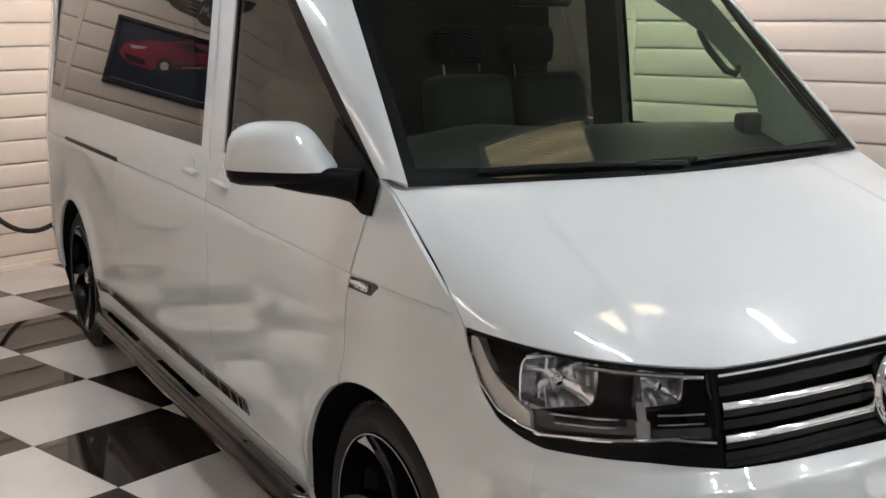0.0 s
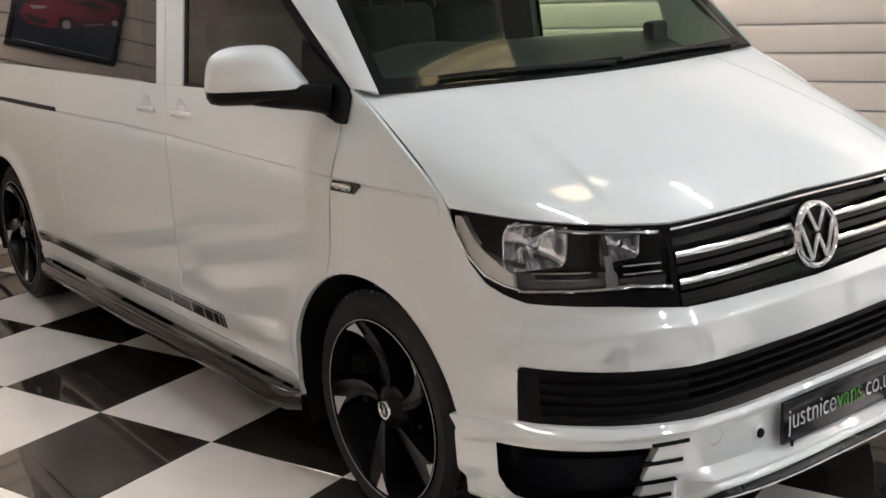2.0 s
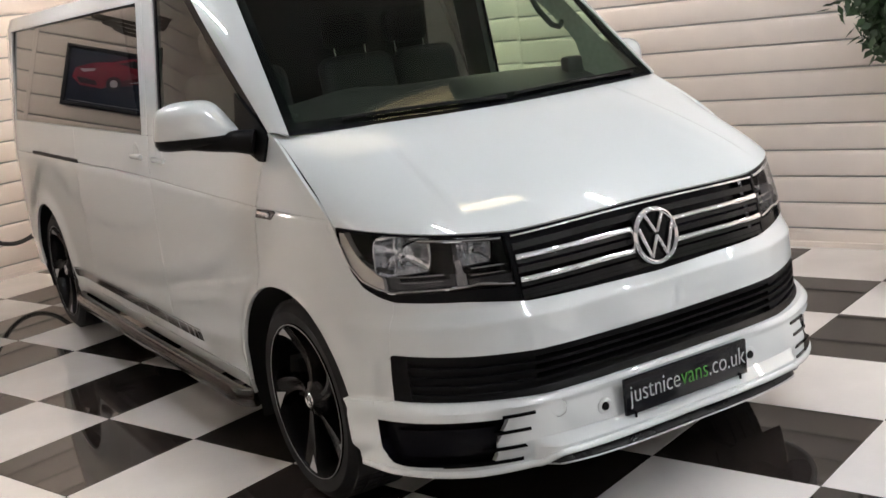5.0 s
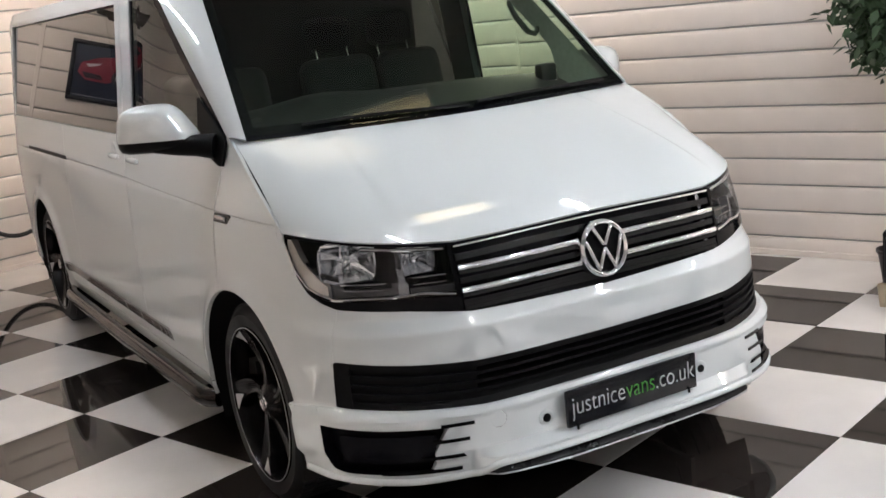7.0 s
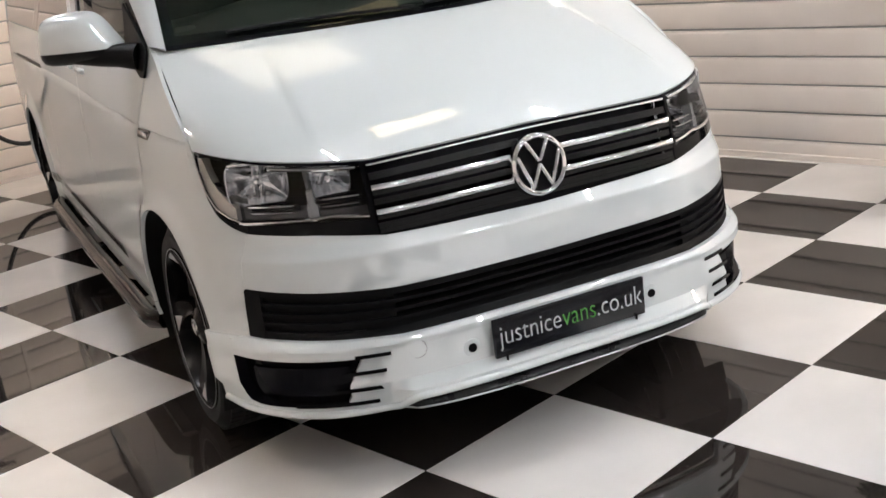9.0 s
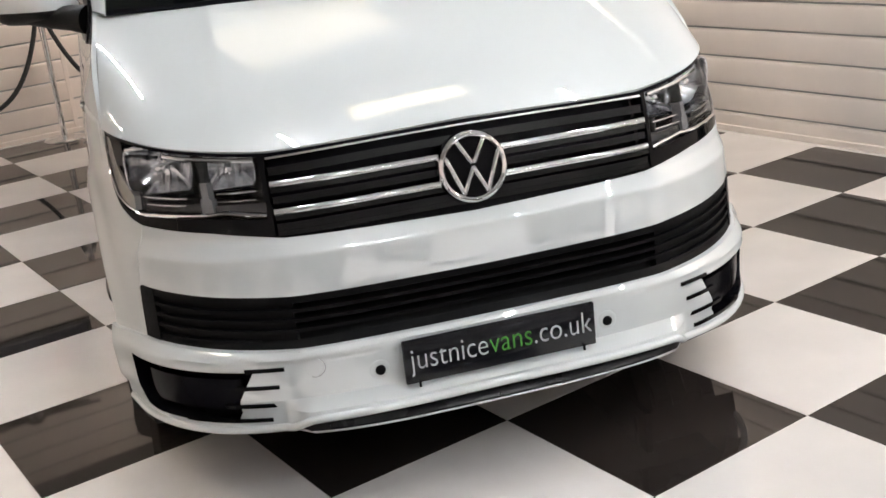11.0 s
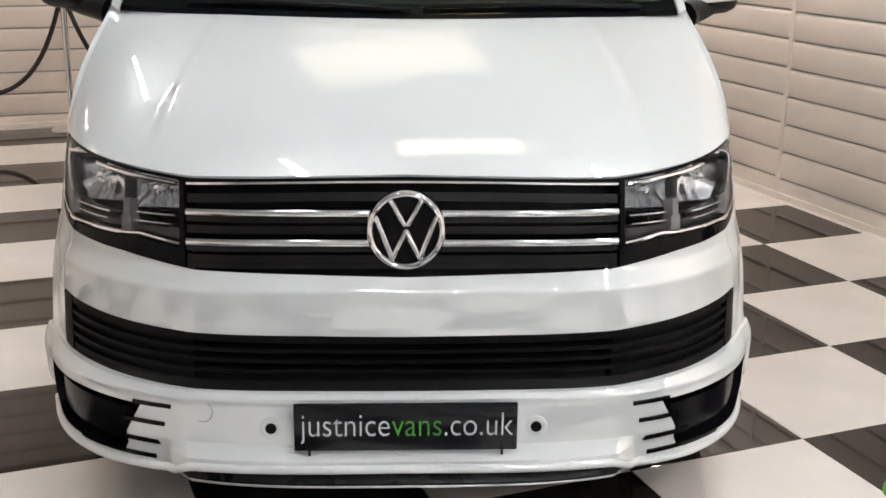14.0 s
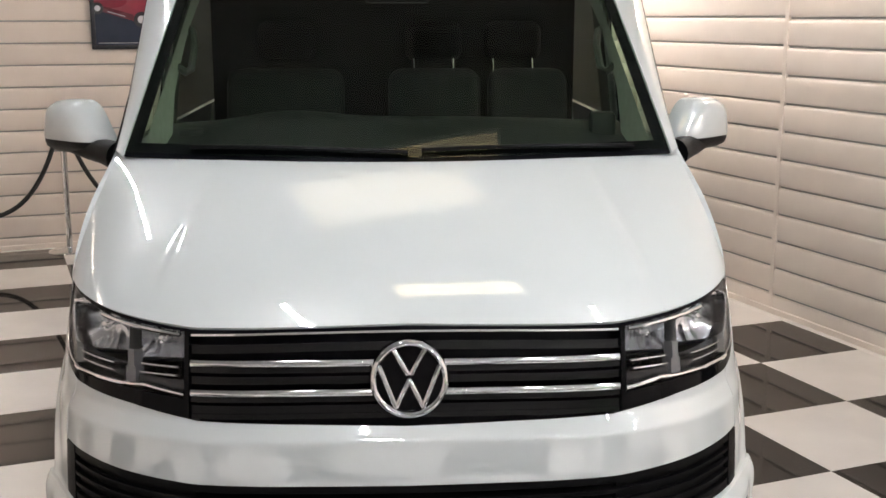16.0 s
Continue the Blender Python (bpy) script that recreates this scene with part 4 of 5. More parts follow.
def seat(x0, x1, rests):
    st = put("cabin_seat", mesh_of("cabin_seat", [(x0, 1.75, 0.45), (x1, 1.75, 0.45), (x1, 2.2, 0.45), (x0, 2.2, 0.45)], [(0, 1, 2, 3)], CLOTH), body, "grey cloth seat with raised headrests")
    bm = box(bmesh.new(), (x0, 1.66, 0.62), (x1, 2.16, 0.82), 0.06, 3)
    part("cushion", bm, CLOTH, st)
    bm = box(bmesh.new(), (x0 + 0.01, -0.07, 0), (x1 - 0.01, 0.07, 0.66), 0.06, 4)
    bm.transform(Matrix.Translation((0, 2.13, 0.80)) @ pose(0, 0, 0, -12, 0, 0))
    part("backrest", bm, CLOTH, st)
    for cx in rests:
        bm = box(bmesh.new(), (cx - 0.12, 2.28, 1.475), (cx + 0.12, 2.37, 1.64), 0.045, 3)
        part("headrest", bm, HEADREST, st)
        for dx in (-0.082, 0.082):
            if cx < 0:
                continue
            bm = tube(bmesh.new(), [(cx + dx, 2.285, 1.42), (cx + dx, 2.30, 1.485)], 0.004, 8)
            part("post", bm, CHROME, st)


seat(-0.70, -0.20, (-0.45,))
seat(-0.04, 0.36, (0.16,))
seat(0.37, 0.72, (0.49,))
# near-black sheet put in for the unlit depth behind the seats
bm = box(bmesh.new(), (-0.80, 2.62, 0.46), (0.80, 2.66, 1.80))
part("cabin_rear_shade", bm, INNER_DARK, body, "near-black sheet standing in for shade in the cabin rear")
bm = box(bmesh.new(), (-0.74, 1.70, 1.80), (0.74, 5.0, 1.83), 0.01)
part("headlining", bm, HEADLINER, body)
for k in (1, -1):
    Sheet().add(side_patch(1.30, 2.12, 0.46, lambda y: WAIST(y) - 0.01, 12, 6, 0.05) * np.array([k, 1, 1]), rim=0, flip=k > 0).obj("door_card", TRIM_GREY, body)
    Sheet().add(side_patch(1.995 + (0.2 if k > 0 else 0), 2.20 + (0.2 if k > 0 else 0), 1.20, 1.80, 4, 6, 0.035) * np.array([k, 1, 1]), rim=0, flip=k > 0).obj("pillar_trim", TRIM_DARK, body)
    P = []
    for b in np.linspace(0, 1, 12):
        s = screen_point(0.965, b) + np.array([-0.012, 0.03, -0.025])
        d = np.array([0.735 - 0.03 * b, float(lerp(b, (0, 1.235), (0.3, 1.285), (0.6, 1.52), (0.8, 1.76), (1, 1.95))), float(lerp(b, (0, 1.24), (0.3, 1.42), (0.6, 1.60), (0.8, 1.71), (1, 1.79)))])
        P.append([s * (1 - t) + d * t for t in np.linspace(0, 1, 4)])
    Sheet().add(np.transpose(np.array(P), (1, 0, 2)) * np.array([k, 1, 1]), rim=0, flip=k > 0).obj("pillar_lining", TRIM_GREY, body)
    Sheet().add(side_patch(0.99, 1.34, lambda y: WAIST(y) - 0.03, lambda y: float(lerp(y, (0.99, 1.262), (1.06, 1.32), (1.20, 1.40), (1.26, 1.33), (1.34, 1.262))), 12, 4, 0.032) * np.array([k, 1, 1]), rim=0, flip=k > 0).obj("sail_trim", TRIM_GREY, body)
    bm = tube(bmesh.new(), [(k * 0.725, 1.36, 1.495), (k * 0.70, 1.35, 1.475), (k * 0.685, 1.38, 1.485), (k * 0.685, 1.47, 1.555), (k * 0.70, 1.53, 1.605), (k * 0.72, 1.56, 1.615)], 0.013, 8)
    part("grab_handle", bm, HANDLE_GREY, body)
    bm = box(bmesh.new(), (k * 0.67 - 0.042, 1.22, 1.22), (k * 0.67 + 0.042, 1.28, 1.35 if k > 0 else 1.30), 0.015)
    part("air_vent", bm, DASH, body)
# interior mirror
bm = box(bmesh.new(), (-0.11, 1.50, 1.70), (0.11, 1.53, 1.765), 0.012)
part("rear_view_mirror", bm, BLACK_PLASTIC, body)

# wipers
for x0, x1, y0, y1 in ((0.70, 0.06, 0.85, 0.765), (0.02, -0.62, 0.745, 0.815)):
    pts = []
    for t in np.linspace(0, 1, 10):
        a = (x0 + (x1 - x0) * t) / 0.815
        b = 0.012 + 0.016 * math.sin(t * math.pi * 0.8)
        p = screen_point(a, b)
        pts.append(Vector(p) + Vector((0, -0.008, 0.008)))
    bm = tube(bmesh.new(), pts, 0.007, 6)
    part("wiper", bm, BLACK_PLASTIC, body)

# door mirrors
def side_mirror(k, cx, cy, turn):
    mir = put("door_mirror", mesh_of("door_mirror", [(k * 0.93, 1.10, 1.232), (k * 0.93, 1.16, 1.232), (k * 0.90, 1.16, 1.232)], [(0, 1, 2)], BLACK_PLASTIC), body, "white and black door mirror")
    cz, N = (1.306 if k > 0 else 1.310), 40
    m = Matrix.Translation((k * cx, cy, cz)) @ Matrix.Diagonal((k, 1, 1, 1)) @ pose(0, 0, 0, 0, 0, turn)

    def ring_at(t, scale):
        pts = []
        for i in range(N):
            a = 2 * math.pi * i / N
            c, s = math.cos(a), math.sin(a)
            p = 3.4 if s > 0 else 7.0
            e = (abs(c) ** p + abs(s) ** p) ** (-1 / p)
            x, z = 0.152 * e * c, (0.086 if s > 0 else 0.092) * e * s
            x += (0.070 if c < 0 else -0.016) * max(z / 0.092 + 0.3, 0) * abs(c)
            pts.append((x * scale, t, z * scale))
        return pts
    prof = [(0.0, 0.06), (0.003, 0.42), (0.012, 0.66), (0.028, 0.84), (0.052, 0.96), (0.085, 1.0), (0.112, 0.985)]
    for name, mt in (("cap", PAINT), ("lower_shell", BLACK_PLASTIC)):
        bm = bmesh.new()
        rings = [[bm.verts.new(p) for p in ring_at(t, sc)] for t, sc in prof]
        for a, b in zip(rings, rings[1:]):
            for i in range(N):
                bm.faces.new((a[i], a[(i + 1) % N], b[(i + 1) % N], b[i]))
        bm.faces.new(rings[0][::-1])
        bmesh.ops.bisect_plane(bm, geom=bm.verts[:] + bm.edges[:] + bm.faces[:], plane_co=(0, 0, -0.040), plane_no=(0, 0, 1), clear_inner=name == "cap", clear_outer=name != "cap")
        if name != "cap":
            bmesh.ops.scale(bm, vec=(0.985, 0.985, 0.95), verts=bm.verts)
        bm.transform(m)
        if k < 0:
            bmesh.ops.reverse_faces(bm, faces=bm.faces[:])
        part(name, bm, mt, mir)
    bm = bmesh.new()
    f0 = [bm.verts.new(m @ Vector(p)) for p in ring_at(0.098, 0.93)]
    bm.faces.new(f0 if k > 0 else f0[::-1])
    part("glass", bm, MIRROR, mir, smooth=False)
    bm = bmesh.new()
    ring0 = [bm.verts.new(m @ Vector(p)) for p in ring_at(0.111, 0.985)]
    ring1 = [bm.verts.new(m @ Vector(p)) for p in ring_at(0.099, 0.93)]
    for i in range(N):
        bm.faces.new((ring0[i], ring0[(i + 1) % N], ring1[(i + 1) % N], ring1[i]))
    part("glass_surround", bm, BLACK_PLASTIC, mir)
    foot, tip = Vector((k * 0.87, 1.075, 1.232)), m @ Vector((0.0, 0.052, -0.060))
    bm = tube(bmesh.new(), [foot, foot.lerp(tip, 0.3) + Vector((0, 0, 0.004)), foot.lerp(tip, 0.65), tip], 0.046, 14, taper=0.026)
    part("arm", bm, BLACK_PLASTIC, mir)


side_mirror(1, 1.045, 1.23, 44)
side_mirror(-1, 1.078, 1.185, 42)

# wheels
def wheel_at(k, hub, face):
    R, RIM, W = 0.350, 0.272, 0.255
    ax = Matrix.Translation((k * face, hub, R)) @ pose(0, 0, 0, 0, 90 * k, 0)
    bm = bmesh.new()
    lathe(bm, [(RIM - 0.01, -0.02), (RIM + 0.004, -0.004), (RIM + 0.016, 0.0), (RIM + 0.045, 0.003), (R - 0.020, -0.006), (R - 0.006, -0.018), (R, -0.034), (R, -W + 0.034), (R - 0.008, -W + 0.015), (RIM, -W)], 72, ax)
    w = part("wheel", bm, RUBBER, van, "black low profile tyre on a gloss black alloy wheel")
    # tread blocks round the shoulder
    bm = bmesh.new()
    for i in range(72):
        a = 2 * math.pi * i / 72
        for h0, h1, off in ((-0.060, -0.022, 0.0), (-0.115, -0.070, 0.5), (-0.170, -0.125, 0.0), (-0.232, -0.180, 0.5)):
            g = bmesh.ops.create_cube(bm, size=1, matrix=ax @ Matrix.Rotation(a + off * 2 * math.pi / 72, 4, "Z") @ Matrix.Translation((R, 0, (h0 + h1) / 2)) @ Matrix.Diagonal((0.010, 0.0255, h1 - h0, 1)))
    part("tread", bm, RUBBER, w, smooth=False)
    bm = bmesh.new()
    lathe(bm, [(RIM + 0.004, -0.006), (RIM + 0.003, 0.002), (RIM - 0.004, 0.003), (RIM - 0.008, -0.006), (RIM - 0.014, -0.05), (RIM - 0.03, -0.20)], 64, ax)
    part("rim", bm, WHEEL_BLACK, w)
    bm = bmesh.new()
    lathe(bm, [(RIM + 0.0015, 0.0005), (RIM + 0.001, 0.003), (RIM - 0.001, 0.003), (RIM - 0.002, 0.0005)], 72, ax)
    part("rim_edge", bm, BRUSHED, w)
    bm = bmesh.new()
    lathe(bm, [(0.0, -0.10), (0.17, -0.10), (0.18, -0.13)], 40, ax)
    part("brake_disc", bm, DARK_STEEL, w)
    bm = bmesh.new()
    lathe(bm, [(0.0, -0.016), (0.03, -0.016), (0.034, -0.02), (0.06, -0.03), (0.075, -0.05), (0.075, -0.11)], 40, ax)
    part("hub", bm, WHEEL_BLACK, w)
    bm = bmesh.new()
    lathe(bm, [(0.022, -0.0155), (0.024, -0.0125), (0.028, -0.0125), (0.030, -0.0165)], 30, ax)
    part("cap_ring", bm, CHROME, w)
    for a0 in (0.5, 2.64):
        bm = box(bmesh.new(), (-0.016, -0.002, -0.0165), (0.016, 0.002, -0.0135), 0.0008)
        bm.transform(ax @ Matrix.Rotation(a0, 4, "Z"))
        part("cap_mark", bm, CHROME, w)
    # five broad swept spokes with bright tips
    for i in range(5):
        a0 = 2 * math.pi * i / 5 + (0.02 if k < 0 else 0.3)
        bm = bmesh.new()
        top, bot = [], []
        rad = np.linspace(0.045, RIM - 0.006, 9)
        for r in rad:
            t = (r - 0.045) / (RIM - 0.051)
            sweep = -k * 0.42 * t ** 1.4
            h = -0.030 + 0.024 * t ** 2 - 0.012 * math.sin(math.pi * t)
            wide = (0.66 - 0.36 * t + 0.34 * t * t) * 0.72
            l, c2, rr = a0 + sweep - wide * 0.5, a0 + sweep, a0 + sweep + wide * 0.5
            top.append([bm.verts.new(ax @ Vector((r * math.cos(q), r * math.sin(q), hh))) for q, hh in ((l, h - 0.030), (l + wide * 0.12, h), (c2, h - 0.005), (rr - wide * 0.12, h), (rr, h - 0.030))])
            bot.append([bm.verts.new(ax @ Vector((r * math.cos(q), r * math.sin(q), h - 0.05))) for q in (l, rr)])
        for x0, x1, y0, y1 in zip(top, top[1:], bot, bot[1:]):
            for j in range(4):
                bm.faces.new((x0[j], x0[j + 1], x1[j + 1], x1[j]))
            bm.faces.new((y0[0], x0[0], x1[0], y1[0]))
            bm.faces.new((x0[4], y0[1], y1[1], x1[4]))
        bmesh.ops.recalc_face_normals(bm, faces=bm.faces[:])
        part("spoke", bm, WHEEL_BLACK, w)
        # bright machined tip on one flank of the spoke
        bm = bmesh.new()
        rows = []
        for r in np.linspace(RIM - 0.052, RIM - 0.006, 5):
            t = (r - 0.045) / (RIM - 0.051)
            h = -0.030 + 0.024 * t ** 2 - 0.012 * math.sin(math.pi * t) + 0.0025
            g = (r - (RIM - 0.052)) / 0.046
            q0 = a0 - k * 0.42 * t ** 1.4
            w0 = 0.012 + 0.22 * g
            rows.append([bm.verts.new(ax @ Vector((r * math.cos(q), r * math.sin(q), h))) for q in (q0 - k * 0.10 - w0 * 0.5, q0 - k * 0.10 + w0 * 0.5)])
        for x0, x1 in zip(rows, rows[1:]):
            bm.faces.new((x0[0], x0[1], x1[1], x1[0]))
        bmesh.ops.recalc_face_normals(bm, faces=bm.faces[:])
        part("spoke_tip", bm, BRUSHED, w)


for k in (1, -1):
    for hub, face in ((HUB_F, 0.925), (HUB_R, 0.938)):
        wheel_at(k, hub, face)


# ------------------------------------------------------------------ room
PITCH = 0.1540
BASE = 0.030


def wall_piece(name, length, m, joints, label, first=-0.004, plain=False):
    """A clad wall along its own x from 0 to length, facing its own -y. joints: where upright trims stand."""
    # backing darker than the boards, which paints shade into their grooves
    bm = box(bmesh.new(), (0, 0.0145, 0), (length, 0.16, CEIL))
    wall = part(name, bm, SHADE_GREY_WALL, None, label, smooth=False, at=m)
    tagged(wall, kind="structure")
    if plain:
        return wall
    cuts = [0.0] + list(joints) + [length]
    meshes = {}
    rows = int(CEIL / PITCH) + 1
    for n, (x0, x1) in enumerate(zip(cuts, cuts[1:])):
        ln = round(x1 - x0 - 0.012, 4)
        # board: flat face, rounded bevel at its top edge running into the groove
        prof = [(0.014, 0.003), (0.004, 0.0022), (0.0012, 0.0035), (0.0, 0.007), (0.0, PITCH - 0.032), (0.0012, PITCH - 0.023), (0.004, PITCH - 0.014), (0.0095, PITCH - 0.0098), (0.0145, PITCH - 0.009)]
        verts, faces = [], []
        for x in (0, ln):
            verts += [(x, y, z) for y, z in prof]
        k = len(prof)
        for i in range(k - 1):
            faces.append((i, k + i, k + i + 1, i + 1))
        me = mesh_of("plank", verts, faces, CLADDING)
        lift = 0.007 * (n % 2)
        for r in range(rows + 1):
            z = first - lift + r * PITCH
            if z > CEIL:
                continue
            put("plank", me, wall, at=pose(x0 + 0.006, 0, z))
    for x in joints:
        bm = box(bmesh.new(), (x - 0.016, -0.004, BASE), (x + 0.016, 0.02, CEIL), 0.003)
        part("joint_trim", bm, CLADDING, wall, smooth=False)
    bm = box(bmesh.new(), (0.0, -0.012, 0.0), (length, 0.018, BASE + 0.004), 0.004)
    part("skirting", bm, CLADDING, wall, smooth=False)
    return wall


LU, LV = (U1 - U0) * TILE, (V1 - V0) * TILE
wall_piece("wall_north", LU, ROOM @ pose(U0 * TILE, V1 * TILE, 0), [2.4, 5.4], "cream horizontal plastic cladding wall behind the van", -0.054)
wall_piece("wall_east", LV, ROOM @ pose(U1 * TILE, V1 * TILE, 0, 0, 0, -90), [(V1 - 4.285) * TILE, (V1 - 4.285) * TILE + 5.0], "cream horizontal plastic cladding wall with upright joint trim", -0.033)
# unseen wall, its grey chosen to darken what the van's front reflects
wall_piece("wall_south", LU, ROOM @ pose(U1 * TILE, V0 * TILE, 0, 0, 0, 180), [], "unseen wall, greyed to dim reflections in the van front", plain=True)
wall_piece("wall_west", LV, ROOM @ pose(U0 * TILE, V0 * TILE, 0, 0, 0, 90), [4.0, 8.0], "cream horizontal plastic cladding wall")
bm = box(bmesh.new(), (U0 * TILE - 0.1, V0 * TILE - 0.1, CEIL), (U1 * TILE + 0.1, V1 * TILE + 0.1, CEIL + 0.12))
tagged(part("ceiling", bm, CEILING, None, "plain pale ceiling", smooth=False, at=ROOM), kind="structure")

# ceiling lamps: bare tubes on battens
def batten(u, v, along, length=1.5, glow=TUBE):
    lamp_ob = thing("strip_light", "white ceiling batten with a bare tube, most added as fill light", "lamp", at=ROOM @ pose(u * TILE, v * TILE, CEIL, 0, 0, 0 if along == "u" else 90), group="ceiling strip lights")
    bm = box(bmesh.new(), (-length / 2, -0.03, -0.045), (length / 2, 0.03, 0.0), 0.006)
    part("housing", bm, LAMP_BODY, lamp_ob)
    bm = tube(bmesh.new(), [(-length / 2 + 0.03, 0, -0.075), (length / 2 - 0.03, 0, -0.075)], 0.016, 12)
    part("tube", bm, glow, lamp_ob)
    for x in (-length / 2 + 0.02, length / 2 - 0.02):
        bm = box(bmesh.new(), (x - 0.012, -0.02, -0.095), (x + 0.012, 0.02, -0.04), 0.004)
        part("holder", bm, LAMP_BODY, lamp_ob)
    return lamp_ob


def to_room(x, y):
    p = ROOM.inverted() @ Vector((x, y, 0))
    return p.x / TILE, p.y / TILE


# first three follow highlights on the bonnet, the rest are added fill
SPOTS = [to_room(1.10, 0.30), to_room(-0.45, 0.30), to_room(-1.50, 1.92), to_room(-1.10, 3.5), to_room(0.9, 4.7), (0.3, -2.1), (-1.6, -3.6), (1.6, -3.6), (-1.6, -6.6), (2.4, -6.6), (0.2, -5.0), (-1.9, -4.9), (3.6, -5.0), (3.6, -7.4), (0.4, -7.8)]
for u, v in SPOTS:
    batten(u, v, "v", 0.56, TUBE_FRONT_FILL if v < -2 else TUBE)
# warm fill battens added to brighten the east side and the far corner
for u, v in ((4.0, -2.4), (4.75, 3.4), (2.0, 8.0), (4.3, 6.6)):
    batten(u, v, "v", 0.9, TUBE_WARM_FILL)
# unseen fill troughs added over the open floor, blades keep light off the flank
for u, v in ((-2.5, 8.4), (-3.6, 5.8), (-3.6, 3.2), (-5.8, 7.2), (-3.5, 1.0), (-5.4, 4.0)):
    trough = batten(u, v, "v", 0.9, TUBE_WARM_FILL)
    tagged(trough, "added fill trough light with blades that spare the van flank", "lamp", "ceiling trough lights")
    for y in (-0.055, 0.055):
        part("side_blade", box(bmesh.new(), (-0.45, y - 0.004, -0.18), (0.45, y + 0.004, 0.0), 0.002), LAMP_BODY, trough)


# warm panel lamps over the cab
def panel_light(x, y, px, py, turn, material, label):
    u, v = to_room(x, y)
    pl = thing("ceiling_panel_light", label, "lamp", at=Matrix.Translation((x, y, CEIL)) @ pose(0, 0, 0, 0, 0, turn))
    part("diffuser", box(bmesh.new(), (-px, -py, -0.03), (px, py, -0.006), 0.002), material, pl)
    for lo, hi in (((-px - 0.02, -py - 0.02, -0.036), (px + 0.02, -py, 0)), ((-px - 0.02, py, -0.036), (px + 0.02, py + 0.02, 0)), ((-px - 0.02, -py, -0.036), (-px, py, 0)), ((px, -py, -0.036), (px + 0.02, py, 0))):
        part("frame_bar", box(bmesh.new(), lo, hi, 0.003), LAMP_BODY, pl)


panel_light(-0.05, 2.08, 0.44, 0.27, 20, PANEL, "large warm ceiling panel light with a metal frame")
panel_light(0.26, 0.70, 0.30, 0.095, 9, PANEL_B, "narrow warm ceiling panel light with a metal frame")

# rope barrier along the rear wall
POSTS = (-2.66, -0.91, 0.84, 2.59, 4.34)
PV, PTOP = 9.80, 0.875
for u in POSTS:
    st = thing("barrier_post", "polished chrome barrier post on a round base", "post", at=ROOM @ pose(u * TILE, PV * TILE, 0), group="rope barrier posts")
    bm = bmesh.new()
    lathe(bm, [(0.0, 0.03), (0.03, 0.03), (0.05, 0.022), (0.13, 0.014), (0.145, 0.008), (0.15, 0.0)], 32)
    part("base", bm, CHROME, st)
    bm = bmesh.new()
    lathe(bm, [(0.022, 0.02), (0.022, PTOP - 0.01), (0.034, PTOP), (0.034, PTOP + 0.02), (0.02, PTOP + 0.03), (0.03, PTOP + 0.05), (0.022, PTOP + 0.075), (0.0, PTOP + 0.082)], 24)
    part("pole", bm, CHROME, st)
for a, b in zip(POSTS, POSTS[1:]):
    pts = []
    for t in np.linspace(0, 1, 30):
        c = (math.cosh(2.2 * (t - 0.5) * 2) - 1) / (math.cosh(2.2) - 1)
        pts.append(Vector(((a + (b - a) * (0.03 + 0.94 * t)) * TILE, PV * TILE, 0.280 + (PTOP - 0.290) * c)))
    bm = tube(bmesh.new(), pts, 0.0165, 10)
    rope = part("barrier_rope", bm, ROPE, None, at=ROOM)
    tagged(rope, "black rope hanging slack between two chrome posts", "rope", group="barrier ropes")
    for i in (0, -1):
        d = (pts[1] - pts[0]).normalized() if i == 0 else (pts[-1] - pts[-2]).normalized()
        bm = tube(bmesh.new(), [pts[i] - d * (0.03 if i == 0 else -0.0) , pts[i] + d * (0.0 if i == 0 else 0.03)], 0.019, 10)
        part("end_ferrule", bm, CHROME, rope)

# framed picture and winged sign on the rear wall
pic = thing("picture", "black framed picture of a red car hung on cladding", "picture", at=ROOM @ pose(0.117 * TILE, V1 * TILE, 1.66))
PW, PH = 0.724, 0.46
for lo, hi in (((-PW / 2, -0.03, -PH / 2), (PW / 2, 0, -PH / 2 + 0.03)), ((-PW / 2, -0.03, PH / 2 - 0.03), (PW / 2, 0, PH / 2)), ((-PW / 2, -0.03, -PH / 2 + 0.03), (-PW / 2 + 0.03, 0, PH / 2 - 0.03)), ((PW / 2 - 0.03, -0.03, -PH / 2 + 0.03), (PW / 2, 0, PH / 2 - 0.03))):
    part("frame_bar", box(bmesh.new(), lo, hi, 0.004), PIC_BLACK, pic)
part("print", box(bmesh.new(), (-PW / 2 + 0.03, -0.014, -PH / 2 + 0.03), (PW / 2 - 0.03, 0, PH / 2 - 0.03)), PIC_NAVY, pic, smooth=False)
part("print_line", box(bmesh.new(), (-PW / 2 + 0.045, -0.016, -PH / 2 + 0.042), (PW / 2 - 0.045, -0.013, -PH / 2 + 0.046)), PIC_SILVER, pic, smooth=False)
# flat car shape on the print: body, glass, side, lamp, intake, wheels


def flat(name, pts, depth, material):
    bm = bmesh.new()
    bm.faces.new([bm.verts.new((x, -depth, z)) for x, z in pts])
    part(name, bm, material, pic, smooth=False)


flat("car_shape", [(-0.36, 0.07), (-0.37, 0.14), (-0.28, 0.185), (-0.12, 0.19), (0.02, 0.14), (0.16, 0.115), (0.28, 0.06), (0.30, -0.01), (0.24, -0.065), (0.08, -0.07), (0.03, -0.045), (-0.06, -0.03), (-0.27, 0.035)], 0.0165, PIC_RED)
flat("car_window", [(-0.27, 0.145), (-0.13, 0.175), (-0.02, 0.135), (-0.14, 0.118)], 0.0175, PIC_BLACK)
